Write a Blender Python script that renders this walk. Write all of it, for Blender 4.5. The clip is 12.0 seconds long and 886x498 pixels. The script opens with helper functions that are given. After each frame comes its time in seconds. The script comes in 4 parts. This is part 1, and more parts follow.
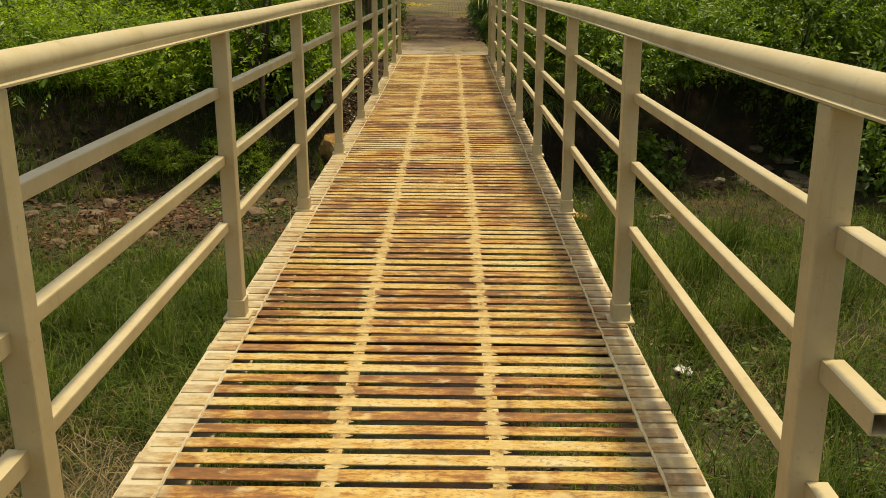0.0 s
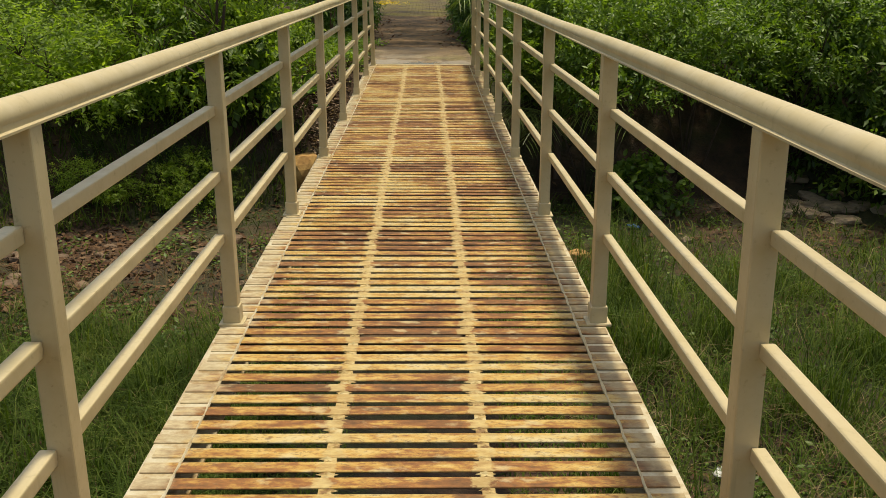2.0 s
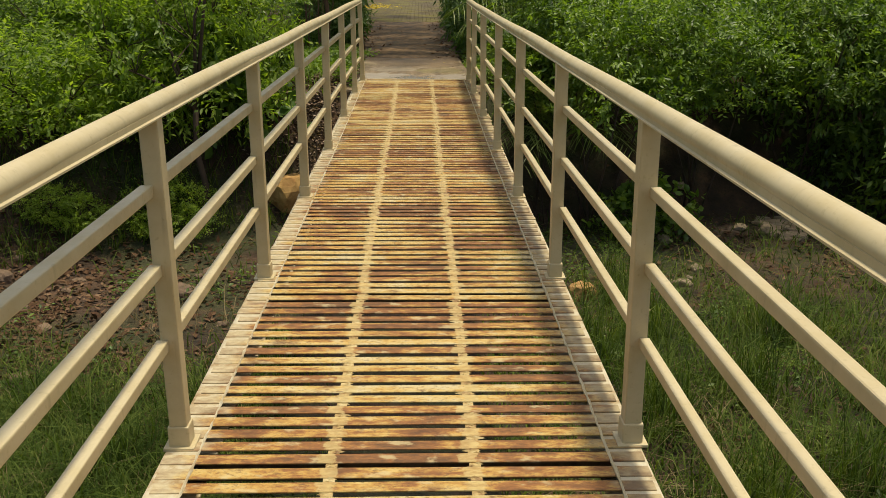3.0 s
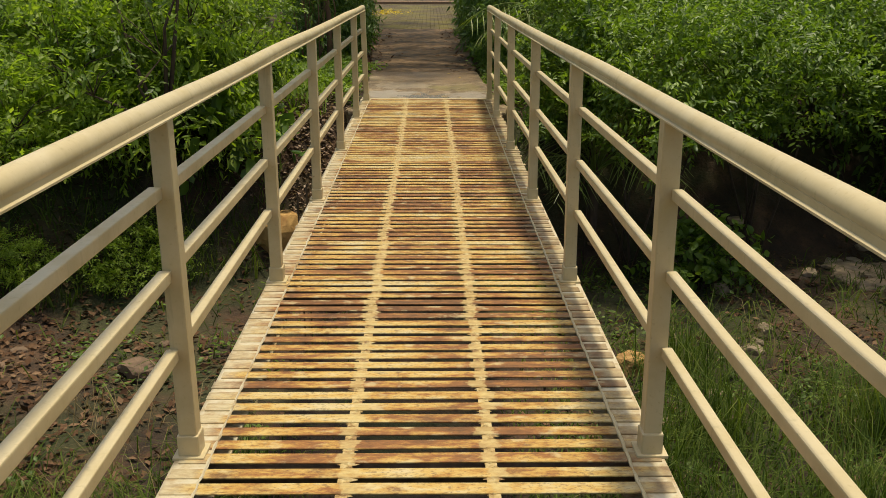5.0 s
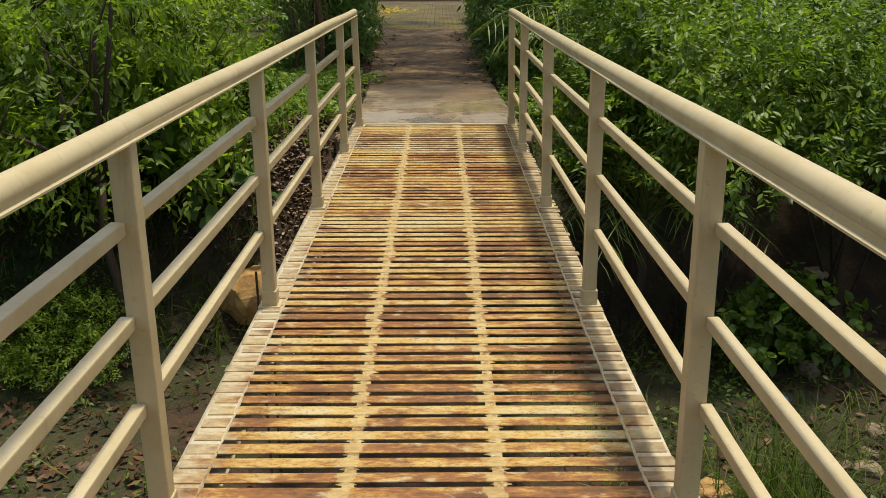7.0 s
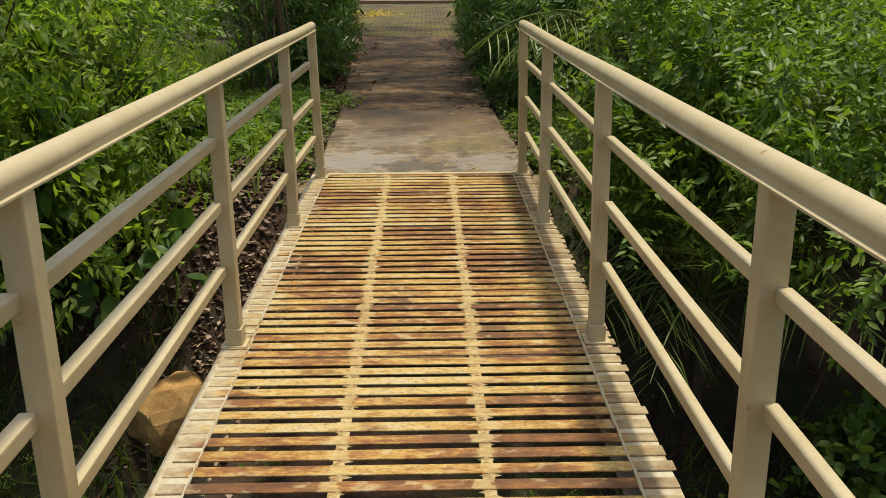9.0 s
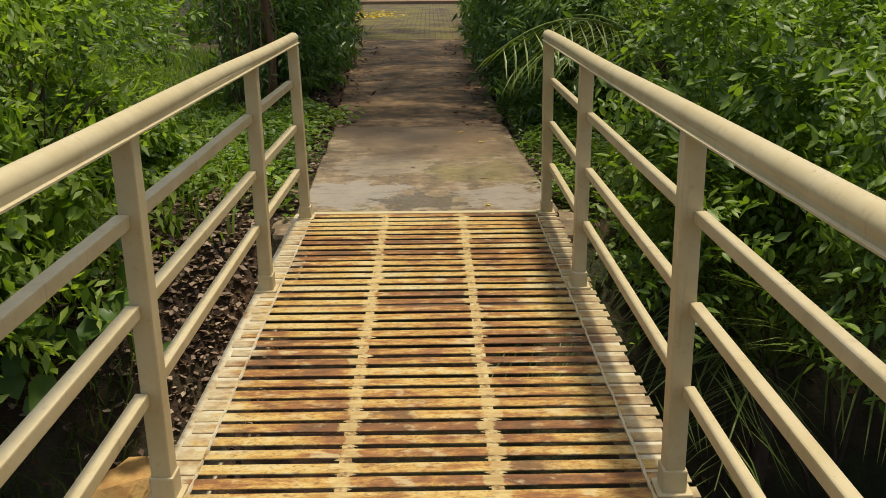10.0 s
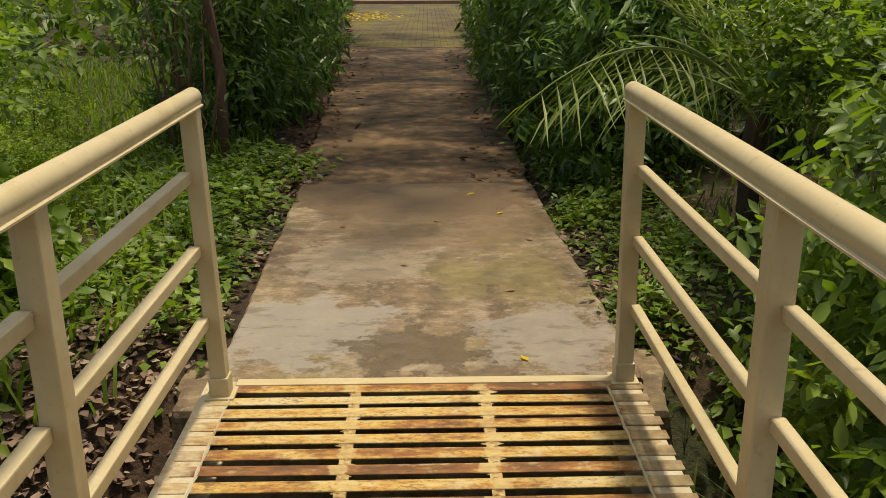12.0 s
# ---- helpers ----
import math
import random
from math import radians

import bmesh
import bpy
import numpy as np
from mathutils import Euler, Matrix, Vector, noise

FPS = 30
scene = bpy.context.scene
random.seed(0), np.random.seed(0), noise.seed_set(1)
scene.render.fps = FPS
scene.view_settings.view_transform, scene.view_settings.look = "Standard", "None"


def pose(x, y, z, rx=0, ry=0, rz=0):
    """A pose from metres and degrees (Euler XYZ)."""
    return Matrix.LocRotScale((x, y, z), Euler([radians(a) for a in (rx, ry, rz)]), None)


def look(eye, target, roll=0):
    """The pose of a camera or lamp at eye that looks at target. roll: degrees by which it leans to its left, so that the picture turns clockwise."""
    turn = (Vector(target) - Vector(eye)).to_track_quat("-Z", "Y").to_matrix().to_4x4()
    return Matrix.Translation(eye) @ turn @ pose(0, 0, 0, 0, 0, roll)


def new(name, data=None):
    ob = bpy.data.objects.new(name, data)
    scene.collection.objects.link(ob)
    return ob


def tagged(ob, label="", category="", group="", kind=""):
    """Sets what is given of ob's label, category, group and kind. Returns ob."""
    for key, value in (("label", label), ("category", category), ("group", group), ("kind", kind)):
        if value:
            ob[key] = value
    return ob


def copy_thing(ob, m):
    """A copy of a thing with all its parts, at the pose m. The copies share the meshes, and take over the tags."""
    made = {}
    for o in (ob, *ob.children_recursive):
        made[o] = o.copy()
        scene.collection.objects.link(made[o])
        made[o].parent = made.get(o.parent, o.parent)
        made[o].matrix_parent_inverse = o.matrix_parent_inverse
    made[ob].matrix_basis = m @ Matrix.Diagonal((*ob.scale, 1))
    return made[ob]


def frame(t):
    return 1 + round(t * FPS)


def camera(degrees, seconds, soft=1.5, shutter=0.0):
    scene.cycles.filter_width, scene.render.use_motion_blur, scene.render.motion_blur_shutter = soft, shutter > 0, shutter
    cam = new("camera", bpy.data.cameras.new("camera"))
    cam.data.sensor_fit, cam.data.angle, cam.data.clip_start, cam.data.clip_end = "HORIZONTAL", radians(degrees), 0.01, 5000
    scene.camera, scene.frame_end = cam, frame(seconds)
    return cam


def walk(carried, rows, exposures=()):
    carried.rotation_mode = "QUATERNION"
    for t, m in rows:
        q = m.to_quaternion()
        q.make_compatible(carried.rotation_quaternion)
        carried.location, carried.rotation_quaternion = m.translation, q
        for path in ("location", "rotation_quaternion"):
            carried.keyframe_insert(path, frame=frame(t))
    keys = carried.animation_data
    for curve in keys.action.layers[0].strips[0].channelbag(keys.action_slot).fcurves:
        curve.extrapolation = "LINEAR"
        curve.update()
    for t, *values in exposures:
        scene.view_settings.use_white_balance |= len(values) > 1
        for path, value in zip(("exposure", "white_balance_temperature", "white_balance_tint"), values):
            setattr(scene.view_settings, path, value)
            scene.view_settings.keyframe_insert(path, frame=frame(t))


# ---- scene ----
cam = camera(53.0, 12.0, soft=0.6)
PATH = [
    (0, (0.080, -1.879, 1.329), (0.071, 0.031, 0.735), 0.53),
    (0.5, (0.099, -1.497, 1.329), (0.092, 0.411, 0.730), 0.48),
    (1, (0.110, -1.079, 1.370), (0.100, 0.828, 0.767), 0.59),
    (1.5, (0.053, -0.653, 1.400), (0.066, 1.253, 0.793), 0.47),
    (2, (0.049, -0.310, 1.424), (0.088, 1.596, 0.819), 0.44),
    (2.5, (0.070, 0.112, 1.482), (0.127, 2.017, 0.878), 0.36),
    (3, (0.047, 0.472, 1.551), (0.102, 2.378, 0.945), 0.41),
    (5, (0.034, 2.275, 1.523), (0.063, 4.184, 0.925), 0.17),
    (5.5, (0.060, 2.794, 1.552), (0.075, 4.699, 0.942), 0.11),
    (6, (0.028, 3.307, 1.525), (0.043, 5.212, 0.917), 0.18),
    (6.5, (0.023, 3.830, 1.505), (0.032, 5.737, 0.900), 0.07),
    (7, (0.046, 4.403, 1.522), (0.054, 6.308, 0.915), -0.10),
    (7.5, (0.027, 4.968, 1.517), (0.058, 6.874, 0.910), -0.01),
    (9.5, (0.056, 7.206, 1.501), (0.086, 9.112, 0.895), -0.39),
    (10, (0.041, 7.766, 1.501), (0.066, 9.671, 0.894), -0.41),
    (10.5, (-0.012, 8.334, 1.512), (0.012, 10.239, 0.904), -0.28),
    (11, (0.014, 8.917, 1.529), (0.034, 10.821, 0.916), -0.33),
    (11.5, (0.034, 9.508, 1.524), (0.064, 11.411, 0.910), -0.31),
    (12, (0.033, 10.094, 1.530), (0.064, 11.997, 0.916), -0.29),
]
walk(cam, [(t, look(eye, target, roll)) for t, eye, target, roll in PATH],
     exposures=((0.0, 0.06, 9000, 0), (2.5, 0.03, 7400, 2), (5.0, 0.04, 7500, 3), (7.5, 0.06, 6900, 4), (9.5, 0.05, 7000, 4), (12.0, 0.05, 7700, 6)))

# ---- world, sun, exposure ----
world = bpy.data.worlds.new("sky")
scene.world = world
world.use_nodes = True
SUN_EL, SUN_AZ = 82.0, 55.0
sky = world.node_tree.nodes.new("ShaderNodeTexSky")
sky.sky_type, sky.sun_disc = "NISHITA", False
sky.sun_elevation, sky.sun_rotation = radians(SUN_EL), radians(SUN_AZ)
sky.dust_density = 3.0
world.node_tree.links.new(sky.outputs[0], world.node_tree.nodes["Background"].inputs[0])
world.node_tree.nodes["Background"].inputs[1].default_value = 0.15
sun = new("sun", bpy.data.lights.new("sun", "SUN"))
sun.data.energy, sun.data.angle, sun.data.color = 3.3, radians(4.5), (1.0, 0.95, 0.86)
sd = Vector((math.sin(radians(SUN_AZ)) * math.cos(radians(SUN_EL)), math.cos(radians(SUN_AZ)) * math.cos(radians(SUN_EL)), math.sin(radians(SUN_EL))))
sun.matrix_world = look(sd * 40, (0, 0, 0))

UP = np.array((0.0, 0.0, 1.0))


# ---- materials ----
class Nodes:
    def __init__(self, name, rough=0.7, metal=0.0):
        self.m = bpy.data.materials.new(name)
        self.m.use_nodes = True
        self.t = self.m.node_tree
        self.b = self.t.nodes["Principled BSDF"]
        self.b.inputs["Roughness"].default_value = rough
        self.b.inputs["Metallic"].default_value = metal

    def add(self, kind, **inputs):
        n = self.t.nodes.new(kind)
        for k, v in inputs.items():
            self.put(n.inputs[k.replace("_", " ")], v)
        return n

    def put(self, socket, v):
        if hasattr(v, "is_output"):
            self.t.links.new(v, socket)
        else:
            socket.default_value = v

    def where(self, scale=(1, 1, 1)):
        g = self.add("ShaderNodeNewGeometry")
        mp = self.add("ShaderNodeMapping", Vector=g.outputs["Position"])
        mp.inputs["Scale"].default_value = scale
        return mp.outputs[0]

    def noise(self, scale, detail=4.0, stretch=(1, 1, 1), rough=0.6, vec=None):
        n = self.add("ShaderNodeTexNoise", Vector=vec if vec is not None else self.where(stretch), Scale=scale, Detail=detail, Roughness=rough)
        return n.outputs["Fac"]

    def ramp(self, fac, *stops):
        r = self.add("ShaderNodeValToRGB", Fac=fac)
        e = r.color_ramp.elements
        while len(e) < len(stops):
            e.new(0.5)
        for el, (p, c) in zip(e, stops):
            el.position, el.color = p, (*c, 1) if len(c) == 3 else c
        return r.outputs[0]

    def step(self, fac, lo, hi):
        r = self.add("ShaderNodeMapRange", Value=fac)
        r.inputs["From Min"].default_value, r.inputs["From Max"].default_value = lo, hi
        return r.outputs[0]

    def mix(self, fac, a, b, blend="MIX"):
        n = self.t.nodes.new("ShaderNodeMix")
        n.data_type, n.blend_type = "RGBA", blend
        self.put(n.inputs[0], fac)
        for s, v in ((n.inputs[6], a), (n.inputs[7], b)):
            self.put(s, v if hasattr(v, "is_output") else (*v, 1))
        return n.outputs[2]

    def math(self, op, a, b):
        n = self.t.nodes.new("ShaderNodeMath")
        n.operation = op
        self.put(n.inputs[0], a)
        self.put(n.inputs[1], b)
        return n.outputs[0]

    def bump(self, height, strength=0.3, dist=0.01):
        n = self.add("ShaderNodeBump", Height=height, Strength=strength, Distance=dist)
        self.t.links.new(n.outputs[0], self.b.inputs["Normal"])

    def done(self, colour, rough=None):
        self.put(self.b.inputs["Base Color"], colour if hasattr(colour, "is_output") else (*colour, 1))
        if rough is not None:
            self.put(self.b.inputs["Roughness"], rough)
        return self.m


def cream_paint():
    k = Nodes("cream_paint", 0.42)
    grime = k.noise(6, 6)
    fine = k.noise(60, 4)
    c = k.mix(k.step(grime, 0.38, 0.72), (0.57, 0.46, 0.27), (0.48, 0.375, 0.195))
    c = k.mix(k.math("MULTIPLY", k.step(fine, 0.60, 0.74), 0.45), c, (0.34, 0.25, 0.115))
    streak = k.noise(3.0, 5, (9, 9, 0.8))
    c = k.mix(k.math("MULTIPLY", k.step(streak, 0.60, 0.76), 0.5), c, (0.30, 0.24, 0.13))
    rust = k.noise(17, 6)
    c = k.mix(k.math("MULTIPLY", k.step(rust, 0.70, 0.76), 0.8), c, (0.26, 0.12, 0.035))
    k.bump(k.noise(25, 3), 0.12, 0.004)
    return k.done(c, k.ramp(grime, (0.3, (0.34,) * 3), (0.8, (0.6,) * 3)))


def rusty_slat():
    k = Nodes("worn_painted_steel_slat", 0.6)
    info = k.add("ShaderNodeObjectInfo").outputs["Random"]
    long = k.noise(4.0, 6, (1.0, 5.0, 1.0), 0.65)
    patch = k.noise(1.5, 4, (1.0, 1.0, 1.0), 0.55)
    fine = k.noise(38, 5, (0.45, 1.0, 1.0), 0.7)
    v = k.math("ADD", k.math("MULTIPLY", long, 0.62), k.math("SUBTRACT", k.math("MULTIPLY", patch, 0.62), 0.105))
    v = k.math("ADD", v, k.math("MULTIPLY", k.math("SUBTRACT", info, 0.5), 0.20))
    v = k.math("ADD", v, k.math("MULTIPLY", k.math("SUBTRACT", fine, 0.5), 0.46))
    c = k.ramp(v, (0.29, (0.57, 0.46, 0.25)), (0.42, (0.54, 0.365, 0.115)), (0.50, (0.45, 0.25, 0.056)),
               (0.575, (0.275, 0.108, 0.027)), (0.70, (0.12, 0.056, 0.021)))
    speck = k.noise(95, 3, (0.6, 1, 1))
    c = k.mix(k.math("MULTIPLY", k.step(speck, 0.53, 0.66), 0.65), c, (0.17, 0.08, 0.03))
    blot = k.noise(42, 6, (0.55, 1.0, 1), 0.7)
    c = k.mix(k.math("MULTIPLY", k.step(blot, 0.58, 0.64), 0.65), c, (0.13, 0.058, 0.02))
    bruise = k.math("ADD", k.noise(7.5, 7, (0.55, 1.0, 1), 0.72), k.math("MULTIPLY", k.math("SUBTRACT", patch, 0.5), 0.45))
    c = k.mix(k.math("MULTIPLY", k.step(bruise, 0.53, 0.63), 0.6), c, (0.20, 0.075, 0.020))
    c = k.mix(k.math("MULTIPLY", k.step(bruise, 0.60, 0.68), 0.65), c, (0.075, 0.032, 0.014))
    pale = k.noise(13, 5, (0.7, 1.2, 1))
    c = k.mix(k.math("MULTIPLY", k.step(pale, 0.57, 0.66), 0.6), c, (0.56, 0.45, 0.24))
    # paint is left along both edges, where nobody treads
    side = k.add("ShaderNodeSeparateXYZ", Vector=k.add("ShaderNodeNewGeometry").outputs["Position"]).outputs[0]
    rim = k.math("ADD", k.math("ABSOLUTE", side, 0.0), k.math("MULTIPLY", k.noise(7, 5), 0.35))
    for x in (0.240, -0.232):
        off = k.math("ADD", k.math("ABSOLUTE", k.math("ADD", k.math("ADD", side, x), k.math("MULTIPLY", k.math("SUBTRACT", info, 0.5), 0.045)), 0.0), k.math("MULTIPLY", k.math("SUBTRACT", k.noise(30, 3), 0.5), 0.07))
        c = k.mix(k.math("MULTIPLY", k.step(off, 0.034, 0.024), 0.7), c, k.mix(k.step(fine, 0.35, 0.65), (0.56, 0.44, 0.20), (0.42, 0.28, 0.10)))
    worn = k.mix(k.step(fine, 0.35, 0.65), (0.54, 0.45, 0.28), (0.33, 0.24, 0.13))
    rusty = k.mix(k.step(k.noise(9, 6), 0.40, 0.62), (0.42, 0.33, 0.18), (0.19, 0.125, 0.065))
    c = k.mix(k.math("MULTIPLY", k.step(rim, 0.84, 0.92), 0.85), c, k.mix(k.step(side, -0.1, 0.1), worn, rusty))
    k.bump(k.math("ADD", fine, k.math("MULTIPLY", speck, 0.5)), 0.35, 0.004)
    return k.done(c, k.ramp(v, (0.3, (0.40,) * 3), (0.7, (0.8,) * 3)))


def edge_steel():
    k = Nodes("weathered_edge_steel", 0.62)
    n1, n2 = k.noise(5, 6), k.noise(33, 5)
    c = k.ramp(k.math("ADD", k.math("MULTIPLY", n1, 0.6), k.math("MULTIPLY", n2, 0.4)),
               (0.36, (0.58, 0.52, 0.38)), (0.50, (0.50, 0.41, 0.26)), (0.60, (0.36, 0.24, 0.11)), (0.70, (0.16, 0.09, 0.04)))
    k.bump(n2, 0.4, 0.005)
    return k.done(c)


def stringer_steel():
    k = Nodes("yellowed_painted_stringer", 0.6)
    n1, n2 = k.noise(16, 5), k.noise(55, 4)
    c = k.ramp(k.math("ADD", k.math("MULTIPLY", n1, 0.6), k.math("MULTIPLY", n2, 0.4)),
               (0.38, (0.54, 0.43, 0.22)), (0.50, (0.42, 0.29, 0.11)), (0.60, (0.22, 0.12, 0.045)))
    k.bump(n2, 0.5, 0.005)
    return k.done(c)


def dark_steel():
    k = Nodes("dark_rusted_steel", 0.8)
    c = k.ramp(k.noise(14, 5), (0.35, (0.16, 0.10, 0.055)), (0.65, (0.06, 0.035, 0.02)))
    return k.done(c)


def old_concrete():
    k = Nodes("damp_stained_concrete", 0.7)
    big, mid, fine = k.noise(1.1, 6), k.noise(4.6, 9, rough=0.72), k.noise(46, 6, rough=0.7)
    c = k.ramp(k.math("ADD", k.math("MULTIPLY", big, 0.40), k.math("MULTIPLY", mid, 0.60)),
               (0.38, (0.345, 0.255, 0.158)), (0.46, (0.255, 0.175, 0.098)), (0.52, (0.185, 0.123, 0.066)), (0.60, (0.10, 0.066, 0.037)))
    c = k.mix(k.math("MULTIPLY", k.step(k.noise(5.5, 5), 0.56, 0.68), 0.55), c, (0.36, 0.28, 0.19))
    c = k.mix(k.math("MULTIPLY", k.step(k.noise(22, 8, (0.7, 1.3, 1), 0.75), 0.57, 0.63), 0.6), c, (0.07, 0.05, 0.03))
    c = k.mix(k.math("MULTIPLY", k.step(k.noise(2.6, 6), 0.55, 0.62), 0.4), c, (0.35, 0.295, 0.22))
    moss = k.noise(1.7, 7, rough=0.7)
    c = k.mix(k.math("MULTIPLY", k.step(moss, 0.54, 0.64), 0.55), c, (0.19, 0.165, 0.05))
    c = k.mix(k.math("MULTIPLY", k.step(fine, 0.55, 0.72), 0.35), c, (0.10, 0.08, 0.06))
    pit = k.noise(11, 10, (0.8, 1.2, 1), 0.8)
    c = k.mix(k.math("MULTIPLY", k.step(pit, 0.50, 0.56), 0.5), c, (0.115, 0.084, 0.052))
    c = k.mix(k.math("MULTIPLY", k.step(pit, 0.46, 0.41), 0.5), c, (0.38, 0.305, 0.21))
    wet = 0.0
    # a damp brown hollow, moss, and sky sheen painted pale grey on the wet near corners, each with its own ragged
    # outline
    pos = k.add("ShaderNodeNewGeometry").outputs["Position"]
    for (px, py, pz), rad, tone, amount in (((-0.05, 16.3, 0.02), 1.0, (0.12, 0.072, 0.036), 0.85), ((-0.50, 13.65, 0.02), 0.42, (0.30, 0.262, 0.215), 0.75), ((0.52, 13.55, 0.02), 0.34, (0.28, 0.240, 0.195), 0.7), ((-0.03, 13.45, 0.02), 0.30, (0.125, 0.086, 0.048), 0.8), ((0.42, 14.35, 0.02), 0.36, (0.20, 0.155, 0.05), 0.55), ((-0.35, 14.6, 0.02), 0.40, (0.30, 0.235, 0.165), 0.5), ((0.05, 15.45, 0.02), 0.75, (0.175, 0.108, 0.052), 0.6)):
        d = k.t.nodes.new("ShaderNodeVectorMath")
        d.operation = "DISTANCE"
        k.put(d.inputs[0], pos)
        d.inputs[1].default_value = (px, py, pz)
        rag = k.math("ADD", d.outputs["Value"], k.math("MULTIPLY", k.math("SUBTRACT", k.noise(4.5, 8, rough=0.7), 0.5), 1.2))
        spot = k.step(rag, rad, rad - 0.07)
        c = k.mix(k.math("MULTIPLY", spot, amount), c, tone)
        wet = k.math("ADD", wet, k.math("MULTIPLY", spot, 1.0 if py < 13.5 else 0.25))
    c = k.mix(k.math("MULTIPLY", k.step(k.noise(14, 6, (0.5, 1.2, 1)), 0.56, 0.66), 0.5), c, (0.085, 0.062, 0.04))
    k.bump(k.math("ADD", k.math("MULTIPLY", fine, 0.5), k.math("ADD", mid, pit)), 0.45, 0.012)
    return k.done(c, k.ramp(wet, (0.0, (0.8,) * 3), (1.0, (0.26,) * 3)))


def leafy_path():
    k = Nodes("dirt_and_shade_path", 0.85)
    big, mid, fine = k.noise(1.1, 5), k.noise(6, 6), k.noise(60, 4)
    # dirt tones, darkened further to carry part of the tree shade
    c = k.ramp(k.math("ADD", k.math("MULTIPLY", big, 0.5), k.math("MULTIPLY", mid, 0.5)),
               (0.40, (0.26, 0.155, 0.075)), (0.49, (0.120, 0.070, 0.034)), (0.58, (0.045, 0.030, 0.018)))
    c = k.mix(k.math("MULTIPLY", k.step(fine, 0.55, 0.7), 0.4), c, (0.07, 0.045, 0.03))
    k.bump(fine, 0.4, 0.01)
    return k.done(c)


def paver_mat():
    k = Nodes("mossy_paving", 0.85)
    isl = k.add("ShaderNodeNewGeometry").outputs["Random Per Island"]
    c = k.ramp(isl, (0.0, (0.080, 0.054, 0.026)), (0.5, (0.10, 0.066, 0.032)), (1.0, (0.068, 0.052, 0.020)))
    c = k.mix(k.step(k.noise(0.8, 4), 0.44, 0.60), c, (0.145, 0.118, 0.020))
    return k.done(c)


def soil_mat():
    k = Nodes("bare_soil_and_humus", 0.95)
    big, mid, fine = k.noise(0.45, 5), k.noise(3.2, 7), k.noise(30, 6)
    c = k.ramp(k.math("ADD", k.math("MULTIPLY", big, 0.4), k.math("MULTIPLY", mid, 0.6)),
               (0.34, (0.115, 0.060, 0.031)), (0.46, (0.064, 0.034, 0.018)), (0.58, (0.030, 0.018, 0.010)), (0.70, (0.12, 0.050, 0.022)))
    c = k.mix(k.math("MULTIPLY", k.step(fine, 0.52, 0.66), 0.6), c, (0.02, 0.017, 0.010))
    g = k.step(k.noise(0.6, 4), 0.46, 0.58)
    c = k.mix(k.math("MULTIPLY", g, 0.55), c, (0.032, 0.050, 0.012))
    k.bump(k.math("ADD", mid, k.math("MULTIPLY", fine, 0.4)), 0.9, 0.06)
    return k.done(c)


def stone_mat(name, light, dark):
    k = Nodes(name, 0.85)
    isl = k.add("ShaderNodeObjectInfo").outputs["Random"]
    c = k.mix(k.step(k.noise(9, 6), 0.36, 0.66), light, dark)
    c = k.mix(k.math("MULTIPLY", isl, 0.35), c, (0.20, 0.13, 0.08))
    k.bump(k.noise(18, 6), 0.6, 0.02)
    return k.done(c)


def leaf_mat(name, dark, mid, light, rough=0.42, through_light=0.3, gloss=0.5):
    k = Nodes(name, rough)
    k.b.inputs["Specular IOR Level"].default_value = gloss
    geo = k.add("ShaderNodeNewGeometry")
    patch = k.noise(2.2, 4)
    f = k.math("ADD", k.math("MULTIPLY", geo.outputs["Random Per Island"], 0.55), k.math("MULTIPLY", k.step(patch, 0.33, 0.67), 0.45))
    c = k.ramp(f, (0.08, dark), (0.5, mid), (0.92, light))
    k.put(k.b.inputs["Base Color"], c)
    tr = k.add("ShaderNodeBsdfTranslucent", Color=k.mix(1.0, c, (1.5, 1.6, 0.7), "MULTIPLY"))
    mx = k.add("ShaderNodeMixShader", Fac=through_light)
    k.t.links.new(k.b.outputs[0], mx.inputs[1])
    k.t.links.new(tr.outputs[0], mx.inputs[2])
    k.t.links.new(mx.outputs[0], k.t.nodes["Material Output"].inputs["Surface"])
    return k.m


def bark_mat(name, a, b):
    k = Nodes(name, 0.9)
    n = k.noise(14, 6, (1, 1, 0.25))
    k.bump(n, 0.6, 0.01)
    return k.done(k.mix(k.step(n, 0.35, 0.65), a, b))


def plain_mat(name, a, b, rough=0.6, scale=30):
    k = Nodes(name, rough)
    return k.done(k.mix(k.step(k.noise(scale, 4), 0.35, 0.65), a, b))


CREAM, SLAT, EDGE, DARK, STRINGER = cream_paint(), rusty_slat(), edge_steel(), dark_steel(), stringer_steel()
CONCRETE, PATH_DIRT_SHADE, PAVER, SOIL = old_concrete(), leafy_path(), paver_mat(), soil_mat()
OCHRE = stone_mat("ochre_stone", (0.58, 0.34, 0.115), (0.36, 0.18, 0.055))
GREY = stone_mat("grey_brown_stone", (0.32, 0.24, 0.16), (0.15, 0.11, 0.075))
BROWN = stone_mat("earth_brown_stone", (0.19, 0.12, 0.075), (0.085, 0.052, 0.033))
TAN = stone_mat("tan_flat_stone", (0.38, 0.285, 0.19), (0.22, 0.155, 0.10))
LEAF_BRIGHT = leaf_mat("bright_shrub_leaf", (0.045, 0.085, 0.012), (0.128, 0.205, 0.024), (0.27, 0.36, 0.058), 0.45, 0.40)
LEAF_MID = leaf_mat("green_shrub_leaf", (0.042, 0.078, 0.012), (0.098, 0.160, 0.022), (0.18, 0.25, 0.040), 0.5, 0.38)
LEAF_DARK = leaf_mat("dark_narrow_leaf", (0.036, 0.076, 0.018), (0.088, 0.158, 0.032), (0.17, 0.26, 0.055), 0.38, 0.34)
